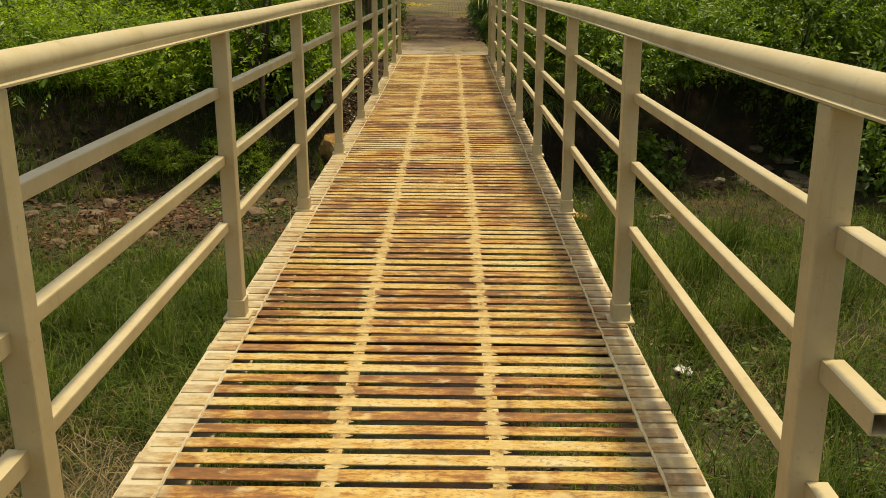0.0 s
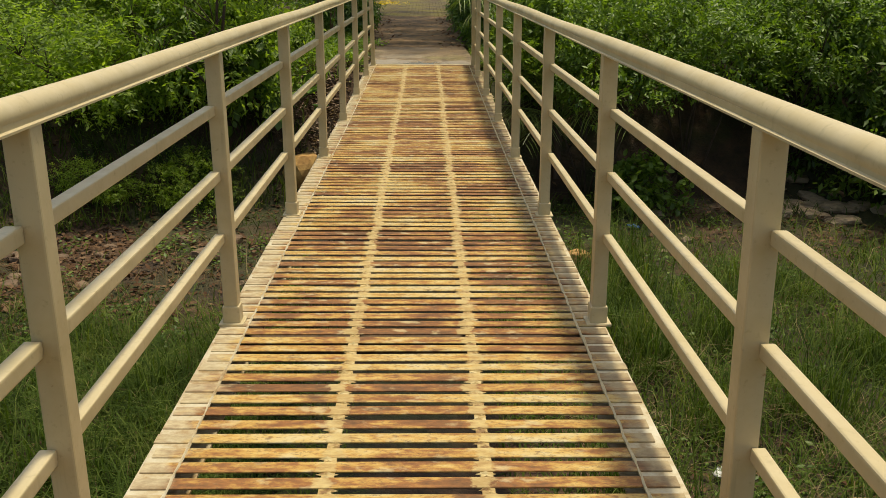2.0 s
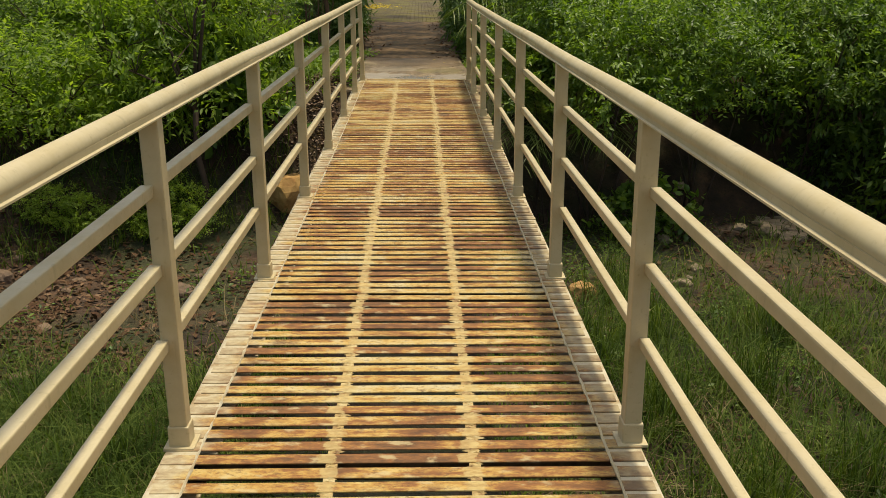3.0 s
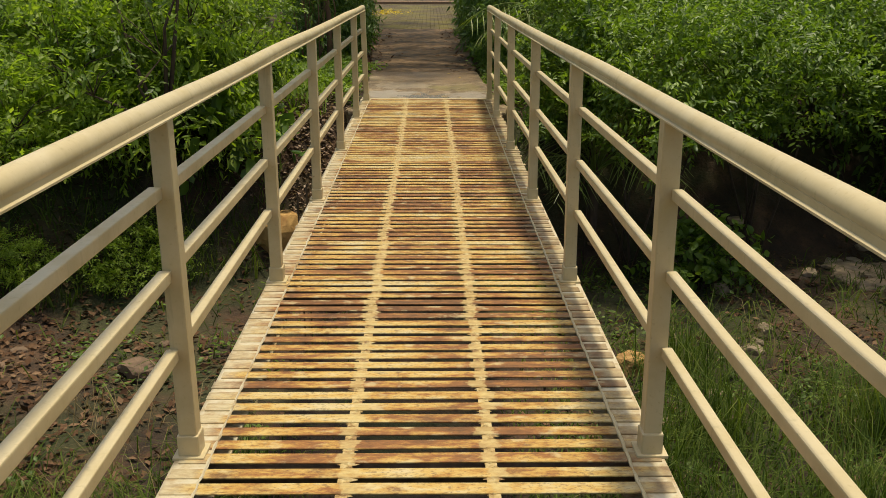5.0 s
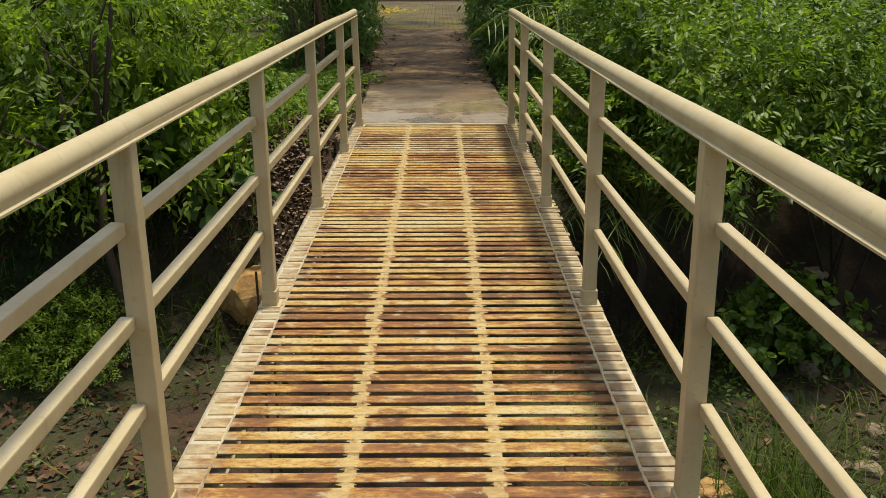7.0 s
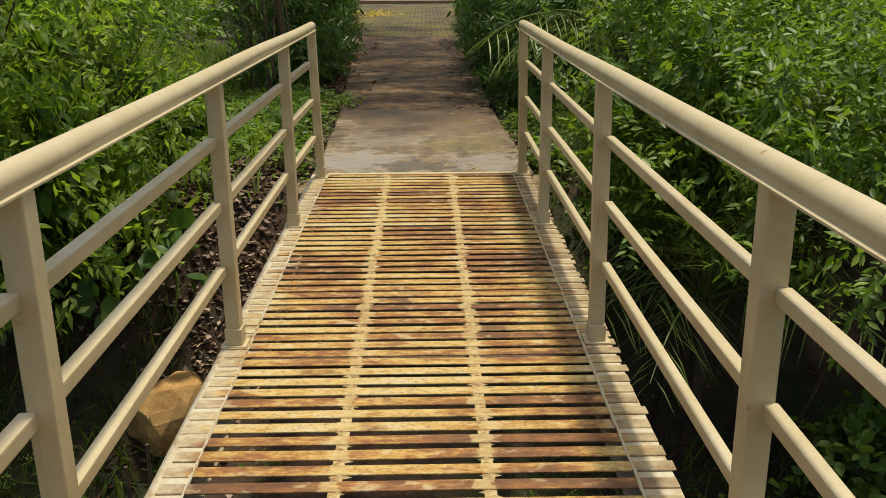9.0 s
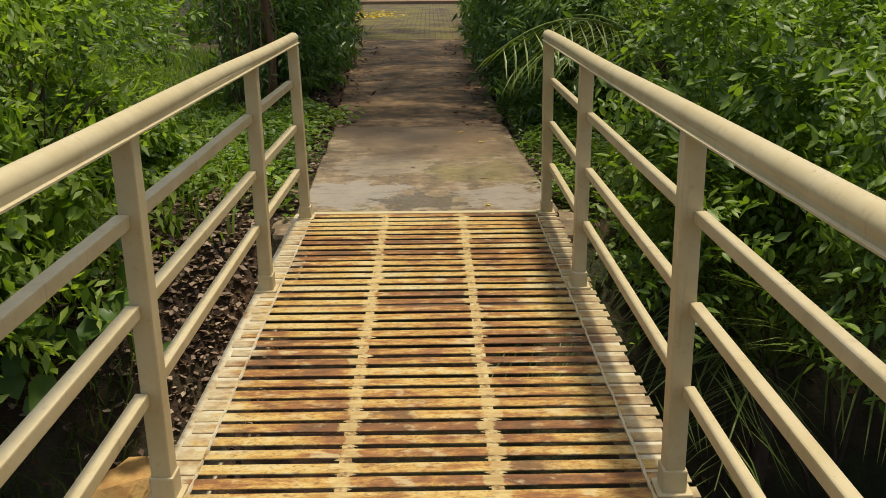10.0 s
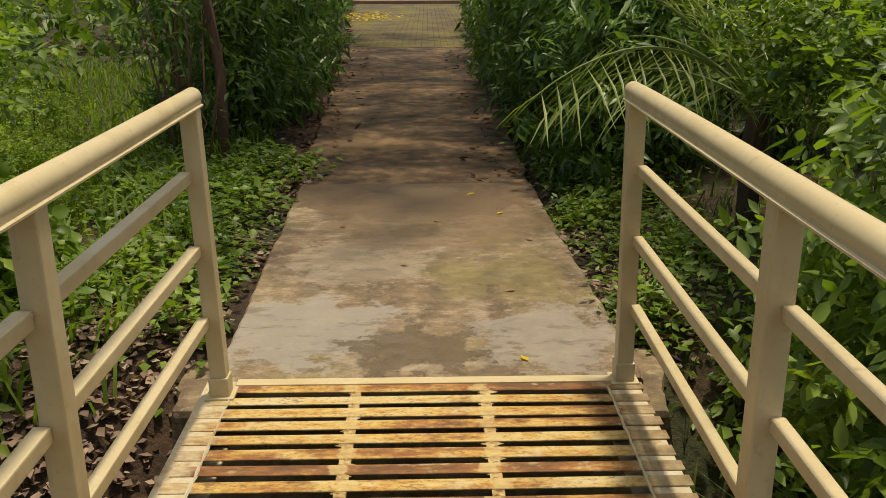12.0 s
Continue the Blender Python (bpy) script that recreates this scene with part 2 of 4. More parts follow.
LEAF_LAWN = leaf_mat("lawn_grass", (0.080, 0.130, 0.016), (0.140, 0.212, 0.025), (0.23, 0.31, 0.045), 0.65, 0.46)
LEAF_SOFT = leaf_mat("soft_green_leaf", (0.085, 0.140, 0.018), (0.19, 0.275, 0.036), (0.34, 0.42, 0.07), 0.55, 0.55)
GRASS = leaf_mat("long_grass", (0.022, 0.042, 0.008), (0.062, 0.098, 0.016), (0.16, 0.19, 0.045), 0.7, 0.3, 0.12)
STRAW = leaf_mat("dry_grass", (0.07, 0.05, 0.024), (0.17, 0.125, 0.062), (0.34, 0.27, 0.15), 0.8, 0.15, 0.12)
PALM = leaf_mat("palm_leaflet", (0.09, 0.14, 0.025), (0.18, 0.24, 0.05), (0.34, 0.36, 0.14), 0.35, 0.25)
LITTER = leaf_mat("dead_leaf", (0.08, 0.047, 0.033), (0.205, 0.128, 0.084), (0.45, 0.325, 0.24), 0.7, 0.15)
HUMUS = leaf_mat("rotting_leaf", (0.045, 0.022, 0.012), (0.105, 0.054, 0.029), (0.23, 0.14, 0.083), 0.85, 0.05, 0.15)
PETAL = leaf_mat("yellow_petal", (0.45, 0.30, 0.02), (0.60, 0.42, 0.03), (0.70, 0.52, 0.06), 0.6, 0.3)
BARK = bark_mat("brown_bark", (0.10, 0.06, 0.04), (0.045, 0.03, 0.02))
REDBARK = bark_mat("reddish_bark", (0.24, 0.12, 0.07), (0.13, 0.07, 0.045))
WHITE_SCRAP = plain_mat("white_plastic_scrap", (0.7, 0.7, 0.68), (0.5, 0.48, 0.44))
BLUE_SCRAP = plain_mat("blue_plastic_scrap", (0.05, 0.18, 0.5), (0.04, 0.10, 0.3))


# ---- builders ----
def part(name, bm, material, parent=None, label="", smooth=False):
    me = bpy.data.meshes.new(name)
    bm.to_mesh(me)
    bm.free()
    return put_mesh(name, me, material, parent, label, smooth)


def put_mesh(name, me, material, parent=None, label="", smooth=False):
    if material:
        me.materials.append(material)
    if smooth:
        me.polygons.foreach_set("use_smooth", [True] * len(me.polygons))
    ob = new(name, me)
    if parent:
        ob.parent = parent
    if label:
        tagged(ob, label)
    return ob


def same_mesh(name, me, parent, m):
    ob = new(name, me)
    ob.parent = parent
    ob.matrix_basis = m
    return ob


def box(bm, x0, x1, y0, y1, z0, z1, bevel=0.0):
    r = bmesh.ops.create_cube(bm, size=1.0, matrix=Matrix.LocRotScale(((x0 + x1) / 2, (y0 + y1) / 2, (z0 + z1) / 2), None, (x1 - x0, y1 - y0, z1 - z0)))
    if bevel:
        es = list({e for v in r["verts"] for e in v.link_edges})
        bmesh.ops.bevel(bm, geom=es, offset=bevel, segments=2, affect="EDGES", profile=0.6)
    return bm


def tube(bm, pts, radii, sides=8, cap=True):
    rings = []
    for i, p in enumerate(pts):
        a, b = Vector(pts[max(i - 1, 0)]), Vector(pts[min(i + 1, len(pts) - 1)])
        d = (b - a).normalized()
        u = d.orthogonal().normalized() if abs(d.z) > 0.9 else d.cross(Vector((0, 0, 1))).normalized()
        w = d.cross(u)
        rings.append([bm.verts.new(Vector(p) + (u * math.cos(2 * math.pi * k / sides) + w * math.sin(2 * math.pi * k / sides)) * radii[i]) for k in range(sides)])
    for r0, r1 in zip(rings, rings[1:]):
        for k in range(sides):
            bm.faces.new((r0[k], r0[(k + 1) % sides], r1[(k + 1) % sides], r1[k]))
    if cap:
        bm.faces.new(rings[0][::-1])
        bm.faces.new(rings[-1])
    return bm


def unit(a):
    return a / np.maximum(np.linalg.norm(a, axis=-1, keepdims=True), 1e-9)


def tri_mesh(name, verts, tris):
    me = bpy.data.meshes.new(name)
    n = len(tris)
    me.vertices.add(len(verts))
    me.vertices.foreach_set("co", np.ascontiguousarray(verts, dtype=np.float32).ravel())
    me.loops.add(3 * n)
    me.loops.foreach_set("vertex_index", np.ascontiguousarray(tris, dtype=np.int32).ravel())
    me.polygons.add(n)
    me.polygons.foreach_set("loop_start", np.arange(0, 3 * n, 3, dtype=np.int32))
    me.polygons.foreach_set("loop_total", np.full(n, 3, dtype=np.int32))
    me.update(calc_edges=True)
    return me


LEAF_FACES = np.array(((0, 2, 4), (2, 3, 4), (3, 1, 4), (1, 0, 4)))


def leaves(name, base, way, normal, length, width, fold=0.22):
    """Folded pointed leaves as one mesh."""
    way, n = unit(way), len(base)
    side = unit(np.cross(way, normal))
    nor = np.cross(side, way)
    L, W = length[:, None], width[:, None]
    v = np.empty((n, 5, 3))
    v[:, 0] = base
    v[:, 1] = base + way * L * 0.42 + side * W * 0.5
    v[:, 2] = base + way * L * 0.42 - side * W * 0.5
    v[:, 3] = base + way * L - nor * L * 0.12
    v[:, 4] = base + way * L * 0.46 - nor * W * fold
    f = LEAF_FACES[None] + 5 * np.arange(n)[:, None, None]
    return tri_mesh(name, v.reshape(-1, 3), f.reshape(-1, 3))


FINE_FACES = np.array(((0, 2, 6), (2, 4, 7), (2, 7, 6), (4, 5, 7), (5, 3, 7), (3, 1, 6), (3, 6, 7), (1, 0, 6)))


def fine_leaves(name, base, way, normal, length, width, fold=0.2):
    """Lance-shaped leaves with a folded midrib and a drooping tip, as one mesh."""
    way, n = unit(way), len(base)
    side = unit(np.cross(way, normal))
    nor = np.cross(side, way)
    L, W = length[:, None], width[:, None]
    v = np.empty((n, 8, 3))
    v[:, 0] = base
    v[:, 1] = base + way * L * 0.24 + side * W * 0.42
    v[:, 2] = base + way * L * 0.24 - side * W * 0.42
    v[:, 3] = base + way * L * 0.58 + side * W * 0.44 - nor * L * 0.03
    v[:, 4] = base + way * L * 0.58 - side * W * 0.44 - nor * L * 0.03
    v[:, 5] = base + way * L - nor * L * 0.16
    v[:, 6] = base + way * L * 0.26 - nor * W * fold
    v[:, 7] = base + way * L * 0.60 - nor * (W * fold * 0.8 + L * 0.04)
    f = FINE_FACES[None] + 8 * np.arange(n)[:, None, None]
    return tri_mesh(name, v.reshape(-1, 3), f.reshape(-1, 3))


def twig_leaves(rng, origin, way, twig_len, per, leaf_len, slim, droop=0.25):
    """Places and directions of alternate leaves along straight twigs."""
    n = len(origin)
    way = unit(way)
    a = unit(np.cross(way, rng.normal(size=(n, 3))))
    s = (np.arange(per) + 0.6) / per
    base = origin[:, None] + way[:, None] * (twig_len[:, None] * s[None])[..., None]
    base[..., 2] -= droop * 0.5 * (twig_len[:, None] * s[None] ** 2)
    sign = np.where(np.arange(per) % 2, 1.0, -1.0)[None, :, None]
    d = way[:, None] * 0.55 + a[:, None] * sign * 0.9 + rng.normal(size=(n, per, 3)) * 0.28
    d[..., 2] -= droop
    nor = UP + rng.normal(size=(n, per, 3)) * 0.42
    ln = leaf_len * rng.uniform(0.6, 1.25, (n, per))
    return base.reshape(-1, 3), d.reshape(-1, 3), nor.reshape(-1, 3), ln.ravel(), (ln * slim).ravel()


def lobes_cloud(rng, lobes, want, clump=0.5):
    """Points in the outer layers of overlapping lobes, with gaps, and the way out of each."""
    count = int(want * 1.7)
    w = np.array([r[0] * r[1] + r[1] * r[2] for _, r in lobes])
    pick = rng.choice(len(lobes), count, p=w / w.sum())
    c = np.array([l[0] for l in lobes])[pick]
    r = np.array([l[1] for l in lobes])[pick]
    u = unit(rng.normal(size=(count, 3)))
    rad = rng.uniform(0.35, 1.0, count) ** 0.55
    wob = np.array([noise.noise(Vector(q)) for q in (u * 2.1 + pick[:, None] * 3.7)])
    rad = rad * (1 + 0.35 * wob)
    p = c + u * r * rad[:, None]
    score = clump * np.array([noise.noise(Vector(q)) for q in p * 2.3]) + rng.uniform(0, 0.45, count)
    best = np.sort(np.argsort(-score)[:want])
    return p[best], u[best]


def limb_paths(rng, lobes, foot, trunk_r, name, bark, parent, stems=1):
    bm = bmesh.new()
    foot = Vector(foot)
    fork = foot + Vector((rng.normal() * 0.05, rng.normal() * 0.05, (0.72 if stems == 1 else 0.35) * min(c[2] for c, _ in lobes)))
    if stems == 1:
        tube(bm, [foot - Vector((0, 0, 0.15)), foot.lerp(fork, 0.3) + Vector((0.03, 0.02, 0)), foot.lerp(fork, 0.65) + Vector((-0.05, 0.03, 0)), fork], [trunk_r * 1.25, trunk_r, trunk_r * 0.92, trunk_r * 0.85], 8)
    for c, r in lobes:
        c = Vector(c)
        s = fork if stems == 1 else foot + Vector((rng.normal() * 0.1, rng.normal() * 0.1, -0.1))
        mid = s.lerp(c, 0.5) + Vector((rng.normal() * 0.12, rng.normal() * 0.12, 0.08))
        tube(bm, [s, mid, c], [trunk_r * (0.8 if stems == 1 else 0.6), trunk_r * 0.42, trunk_r * 0.2], 6)
        for _ in range(5):
            u = Vector(unit(rng.normal(size=3)))
            e = c + Vector((u.x * r[0], u.y * r[1], abs(u.z) * r[2])) * 0.85
            m2 = mid.lerp(c, 0.7)
            tube(bm, [m2, m2.lerp(e, 0.5) + Vector((0, 0, 0.05)), e], [trunk_r * 0.22, trunk_r * 0.14, trunk_r * 0.05], 4)
    return part(name, bm, bark, parent, smooth=True)


def shrub(name, label, category, seed, lobes, twigs, per, leaf_len, slim, mat_leaf, bark=None, trunk_r=0.03, stems=3, droop=0.25, twig=0.28, trunk_name="stem", leaf=None, clump=0.5):
    rng = np.random.default_rng(seed)
    root = tagged(new(name), label, category)
    limb_paths(rng, lobes, (0, 0, 0), trunk_r, trunk_name, bark or BARK, root, stems)
    o, u = lobes_cloud(rng, lobes, twigs, clump)
    way = u * 0.9 + rng.normal(size=u.shape) * 0.45 + UP * 0.25
    tl = twig * rng.uniform(0.6, 1.3, twigs)
    me = (leaf or leaves)("crown", *twig_leaves(rng, o, way, tl, per, leaf_len, slim, droop))
    put_mesh("crown", me, mat_leaf, root)
    return root


def blades(name, xy, height, width, lean, mat, rng, parent=None):
    n = len(xy)
    z = ground_z(xy[:, 0], xy[:, 1])
    b = np.column_stack((xy, z - 0.02))
    ang = rng.uniform(0, 2 * np.pi, n)
    side = np.column_stack((np.cos(ang), np.sin(ang), np.zeros(n)))
    la = ang + np.pi / 2 + rng.normal(size=n) * 0.6
    ld = np.column_stack((np.cos(la), np.sin(la), np.zeros(n)))
    h, w, le = height[:, None], width[:, None], lean[:, None]
    v = np.empty((n, 5, 3))
    v[:, 0], v[:, 1] = b - side * w / 2, b + side * w / 2
    m = b + UP * h * 0.62 + ld * h * le * 0.35
    v[:, 2], v[:, 3] = m - side * w * 0.4, m + side * w * 0.4
    v[:, 4] = b + UP * h * (1 - 0.35 * le) + ld * h * le
    f = np.array(((0, 1, 3), (0, 3, 2), (2, 3, 4)))[None] + 5 * np.arange(n)[:, None, None]
    return put_mesh(name, tri_mesh(name, v.reshape(-1, 3), f.reshape(-1, 3)), mat, parent)


# ---- ground ----
def smooth01(t):
    t = np.clip(t, 0, 1)
    return t * t * (3 - 2 * t)


def wave(x, y):
    return (np.sin(1.7 * x + 0.6 * y) + np.sin(0.9 * x - 1.9 * y + 1.3) + 0.6 * np.sin(3.7 * x + 2.9 * y + 0.4) + 0.5 * np.sin(5.3 * y - 4.1 * x)
            + 0.35 * np.sin(8.7 * x + 7.1 * y) + 0.3 * np.sin(11.3 * y - 9.2 * x + 2)) / 3.4


def ground_z(x, y):
    x, y = np.asarray(x, float), np.asarray(y, float)
    left, right = np.maximum(-x - 1.0, 0), np.maximum(x - 1.0, 0)
    far = 13.0 - 0.62 * np.minimum(left, 9) + 0.12 * right
    floor = -1.72 - 0.12 * smooth01((x + 1) / 3) + 0.09 * wave(x, y) + 0.02 * left
    near = -0.12 + 0.03 * wave(x, y)
    beyond = -0.015 + 0.03 * wave(x, y) - 0.25 * smooth01((left - 0.3) / 3) * (1 - smooth01((y - 15) / 8)) + 0.02 * np.clip(y - 20, 0, 30) * smooth01((np.abs(x + 0.6) - 3.6) / 3)
    down = smooth01((y + 1.3) / 2.6)
    up = smooth01((y - far + 1.1) / 2.1)
    flat = smooth01((np.abs(x) - 0.95) / 0.4)
    z = near * (1 - down) + floor * down
    z = z * (1 - up) + beyond * up
    deep = np.where((y > 13.15) & (np.abs(x) < 1.2), np.minimum(z, 0.0), z)
    return np.where(np.abs(x) < 1.3, deep * 1.0, z) - 0.06 * (1 - flat) * up


def build_ground():
    def axis(a, b, s):
        core = list(np.arange(a, b, s))
        out, g, p = [], s, b
        while p < 400:
            out.append(p)
            g *= 1.35
            p += g
        lo, g, p = [], s, a - s
        while p > -400:
            lo.append(p)
            g *= 1.35
            p -= g
        return np.array(lo[::-1] + core + out)
    xs, ys = axis(-9, 9, 0.13), axis(-3, 19, 0.13)
    X, Y = np.meshgrid(xs, ys)
    Z = ground_z(np.clip(X, -60, 60), np.clip(Y, -60, 60))
    v = np.column_stack((X.ravel(), Y.ravel(), Z.ravel()))
    nx, ny = len(xs), len(ys)
    i = (np.arange(ny - 1)[:, None] * nx + np.arange(nx - 1)[None]).ravel()
    f = np.concatenate((np.column_stack((i, i + 1, i + nx + 1)), np.column_stack((i, i + nx + 1, i + nx))))
    ob = put_mesh("ground", tri_mesh("ground", v, f), SOIL, smooth=True)
    tagged(ob, "dark bare soil of the ravine and its banks", "ground", kind="structure")


build_ground()


# ---- concrete landing and path ----
def slab(name, label, y0, y1, xl, xr, z0, z1, mat, step=0.06, rag=0.045):
    bm = bmesh.new()
    n = int((y1 - y0) / step) + 1
    rows = []
    for i in range(n):
        t = i / (n - 1)
        y = y0 + (y1 - y0) * t
        a = xl[0] + (xl[1] - xl[0]) * t + rag * (noise.noise(Vector((y * 3.1, 0.3, 1))) + 0.5 * noise.noise(Vector((y * 9, 4, 1))))
        b = xr[0] + (xr[1] - xr[0]) * t + rag * (noise.noise(Vector((y * 3.3, 7.7, 1))) + 0.5 * noise.noise(Vector((y * 9, 9, 1))))
        ch = 0.012
        rows.append([bm.verts.new(p) for p in ((a, y, z0), (a, y, z1 - ch), (a + ch, y, z1), (b - ch, y, z1), (b, y, z1 - ch), (b, y, z0))])
    for r0, r1 in zip(rows, rows[1:]):
        for k in range(5):
            bm.faces.new((r0[k], r0[k + 1], r1[k + 1], r1[k]))
    bm.faces.new(rows[0])
    bm.faces.new(rows[-1][::-1])
    bmesh.ops.recalc_face_normals(bm, faces=bm.faces)
    return tagged(part(name, bm, mat), label, "pavement", kind="structure")


LAND = 0.034
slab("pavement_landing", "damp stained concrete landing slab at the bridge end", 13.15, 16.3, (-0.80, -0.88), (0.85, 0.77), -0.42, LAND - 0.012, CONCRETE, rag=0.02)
slab("pavement_path", "dirt-stained path with tree shade worked into its dark tones", 16.302, 27.0, (-0.90, -1.52), (0.76, 0.97), -0.30, LAND - 0.0145, PATH_DIRT_SHADE, rag=0.06)
slab("pavement_approach", "damp stained concrete approach slab behind the bridge", -9.0, -1.03, (-0.9, -0.9), (0.85, 0.85), -0.42, -0.012, CONCRETE)
slab("pavement_bed", "earth bed under the paved walk", 27.002, 45.5, (-1.52, -2.75), (0.97, 1.54), -0.30, LAND - 0.035, PATH_DIRT_SHADE)


def far_pavers():
    bm = bmesh.new()
    s = 0.25
    for j in range(73):
        for i in range(19):
            x, y = -2.95 + i * s + (0.5 * s if j % 2 else 0), 27.05 + j * s
            if x > 0.70 + 0.031 * (y - 27) or x < -1.62 - 0.069 * (y - 27):
                continue
            dz = 0.004 * noise.noise(Vector((x * 5, y * 5, 0)))
            g = 0.005
            vs = [bm.verts.new((x + a, y + b, LAND - 0.036 + c)) for c in (0, 0.022 + dz) for a, b in ((g, g), (s - g, g), (s - g, s - g), (g, s - g))]
            for f in ((4, 5, 6, 7), (0, 1, 5, 4), (1, 2, 6, 5), (2, 3, 7, 6), (3, 0, 4, 7)):
                bm.faces.new([vs[k] for k in f])
    tagged(part("paving_blocks", bm, PAVER), "mossy yellowish paving blocks across the walk", "paving", kind="stuff")
    bm = bmesh.new()
    box(bm, -3.9, 2.6, 45.502, 45.64, -0.2, 0.14, 0.012)
    tagged(part("kerb", bm, stone_mat("pale_kerb", (0.28, 0.19, 0.12), (0.20, 0.13, 0.08))), "pale kerb across the far end of the walk", "kerb", kind="structure")


far_pavers()
slab("pavement_crossing", "reddish earth track beyond the kerb", 45.642, 50.0, (-6.0, -6.0), (5.0, 5.0), -0.3, LAND + 0.01, plain_mat("reddish_earth", (0.24, 0.13, 0.07), (0.17, 0.10, 0.055), 0.9, 2.0))

# ---- bridge deck ----
DECK0 = -1.0
# the slats lie closer in some stretches: number from the far end, place of the gap before it
SLAT_AT = ((0, 13.111), (8, 12.378), (26, 10.744), (41, 9.509), (51, 8.594), (65, 7.337), (75, 6.451), (89, 5.187), (106, 3.640), (120, 2.446), (123, 2.172), (136, 1.046), (159, -0.985))


def slat_y(i):
    return float(np.interp(i + 0.5, *zip(*SLAT_AT)))



def deck_z(y):
    """The deck lies level and lifts a little towards its far end."""
    return -0.010 + 0.045 * float(smooth01((y - 7.5) / 5.6))


def swept_bar(bm, x0, x1, y0, y1, z0, z1, n=60):
    rows = []
    for i in range(n + 1):
        y = y0 + (y1 - y0) * i / n
        h = deck_z(y)
        rows.append([bm.verts.new((x, y, z + h)) for x, z in ((x0, z0), (x1, z0), (x1, z1), (x0, z1))])
    for r0, r1 in zip(rows, rows[1:]):
        for k in range(4):
            bm.faces.new((r0[k], r0[(k + 1) % 4], r1[(k + 1) % 4], r1[k]))
    bm.faces.new(rows[0][::-1])
    bm.faces.new(rows[-1])
    bmesh.ops.recalc_face_normals(bm, faces=bm.faces)
    return bm


def build_bridge():
    root = tagged(new("footbridge"), "steel footbridge deck with rusty worn cream slats", "footbridge")
    for sx, side in ((-1, 0), (1, 1)):
        # edge channel: top flange, web and lower flange
        bm = bmesh.new()
        a, b = (-0.806, -0.695) if sx < 0 else (0.690, 0.808)
        swept_bar(bm, a, b, DECK0, 13.14, -0.0155, -0.0045 if sx < 0 else -0.0055)
        o = a if sx < 0 else b
        swept_bar(bm, min(o, o - sx * 0.009), max(o, o - sx * 0.009), DECK0, 13.14, -0.155, -0.016)
        swept_bar(bm, a, b, DECK0, 13.14, -0.165, -0.1555)
        part("edge_channel", bm, EDGE, root, "weathered grey and rusty steel edge channel")
        # weld bead along the inner line of the channel
        bm = bmesh.new()
        x = -0.692 if sx < 0 else 0.688
        n = 420
        rg = random.Random(5 + side)
        tube(bm, [(x + rg.uniform(-0.002, 0.002), DECK0 + 14.05 * i / n, deck_z(DECK0 + 14.05 * i / n) - 0.0005 + rg.uniform(-0.002, 0.002)) for i in range(n + 1)],
             [(0.006 if sx > 0 else 0.005) + rg.uniform(-0.002, 0.002) for _ in range(n + 1)], 5)
        part("weld_bead", bm, EDGE if sx < 0 else CREAM, root)
    for x in (-0.240, 0.232):
        bm = bmesh.new()
        swept_bar(bm, x - 0.019, x + 0.019, DECK0, 13.12, -0.0145, -0.0035)
        swept_bar(bm, x - 0.004, x + 0.004, DECK0, 13.12, -0.075, -0.0147)
        part("stringer", bm, STRINGER, root)
    for y in (-0.9, 1.49, 3.22, 4.94, 6.66, 8.37, 10.08, 11.75, 12.95):
        bm = bmesh.new()
        box(bm, -0.80, 0.78, y - 0.03, y + 0.03, deck_z(y) - 0.150, deck_z(y) - 0.0765, 0.003)
        part("cross_beam", bm, DARK, root)
    bm = bmesh.new()
    box(bm, -0.69, 0.72, 13.09, 13.14, deck_z(13.1) - 0.06, deck_z(13.1) + 0.006, 0.003)
    part("end_bar", bm, CREAM, root, "cream painted steel end bar")
    # slats: ten shapes shared by all
    shapes = []
    rg = random.Random(11)
    for k in range(10):
        bm = bmesh.new()
        L0, L1, w, h, c = -0.797 + rg.uniform(-0.010, 0.012), 0.797 + rg.uniform(-0.014, 0.014), 0.0286 + rg.uniform(-0.0018, 0.0018), 0.0052, 0.0016
        prof = ((-w, -h), (w, -h), (w, -c), (w - c, 0), (-w + c, 0), (-w, -c))
        rows = []
        for j, x in enumerate((L0, -0.24 + rg.uniform(-0.1, 0.1), 0.24 + rg.uniform(-0.1, 0.1), L1)):
            dy, dz = rg.uniform(-0.0022, 0.0022), rg.uniform(-0.0012, 0.0012)
            rows.append([bm.verts.new((x, p + dy, q + dz)) for p, q in prof])
        for r0, r1 in zip(rows, rows[1:]):
            for i in range(6):
                bm.faces.new((r0[i], r0[(i + 1) % 6], r1[(i + 1) % 6], r1[i]))
        bm.faces.new(rows[0][::-1])
        bm.faces.new(rows[-1])
        bmesh.ops.recalc_face_normals(bm, faces=bm.faces)
        me = bpy.data.meshes.new("slat")
        bm.to_mesh(me)
        bm.free()
        me.materials.append(SLAT)
        shapes.append(me)
    n = 159
    for i in range(n):
        y = slat_y(i)
        same_mesh("slat", shapes[rg.randrange(10)], root, pose(rg.uniform(-0.006, 0.006) + 0.022 * float(smooth01((y - 7) / 4)), y + rg.uniform(-0.0025, 0.0025), deck_z(y) + rg.uniform(-0.0006, 0.0012), rg.uniform(-1.2, 1.2), 0, rg.uniform(-0.16, 0.16)))
    # weld lumps where slats cross the stringers
    bm = bmesh.new()
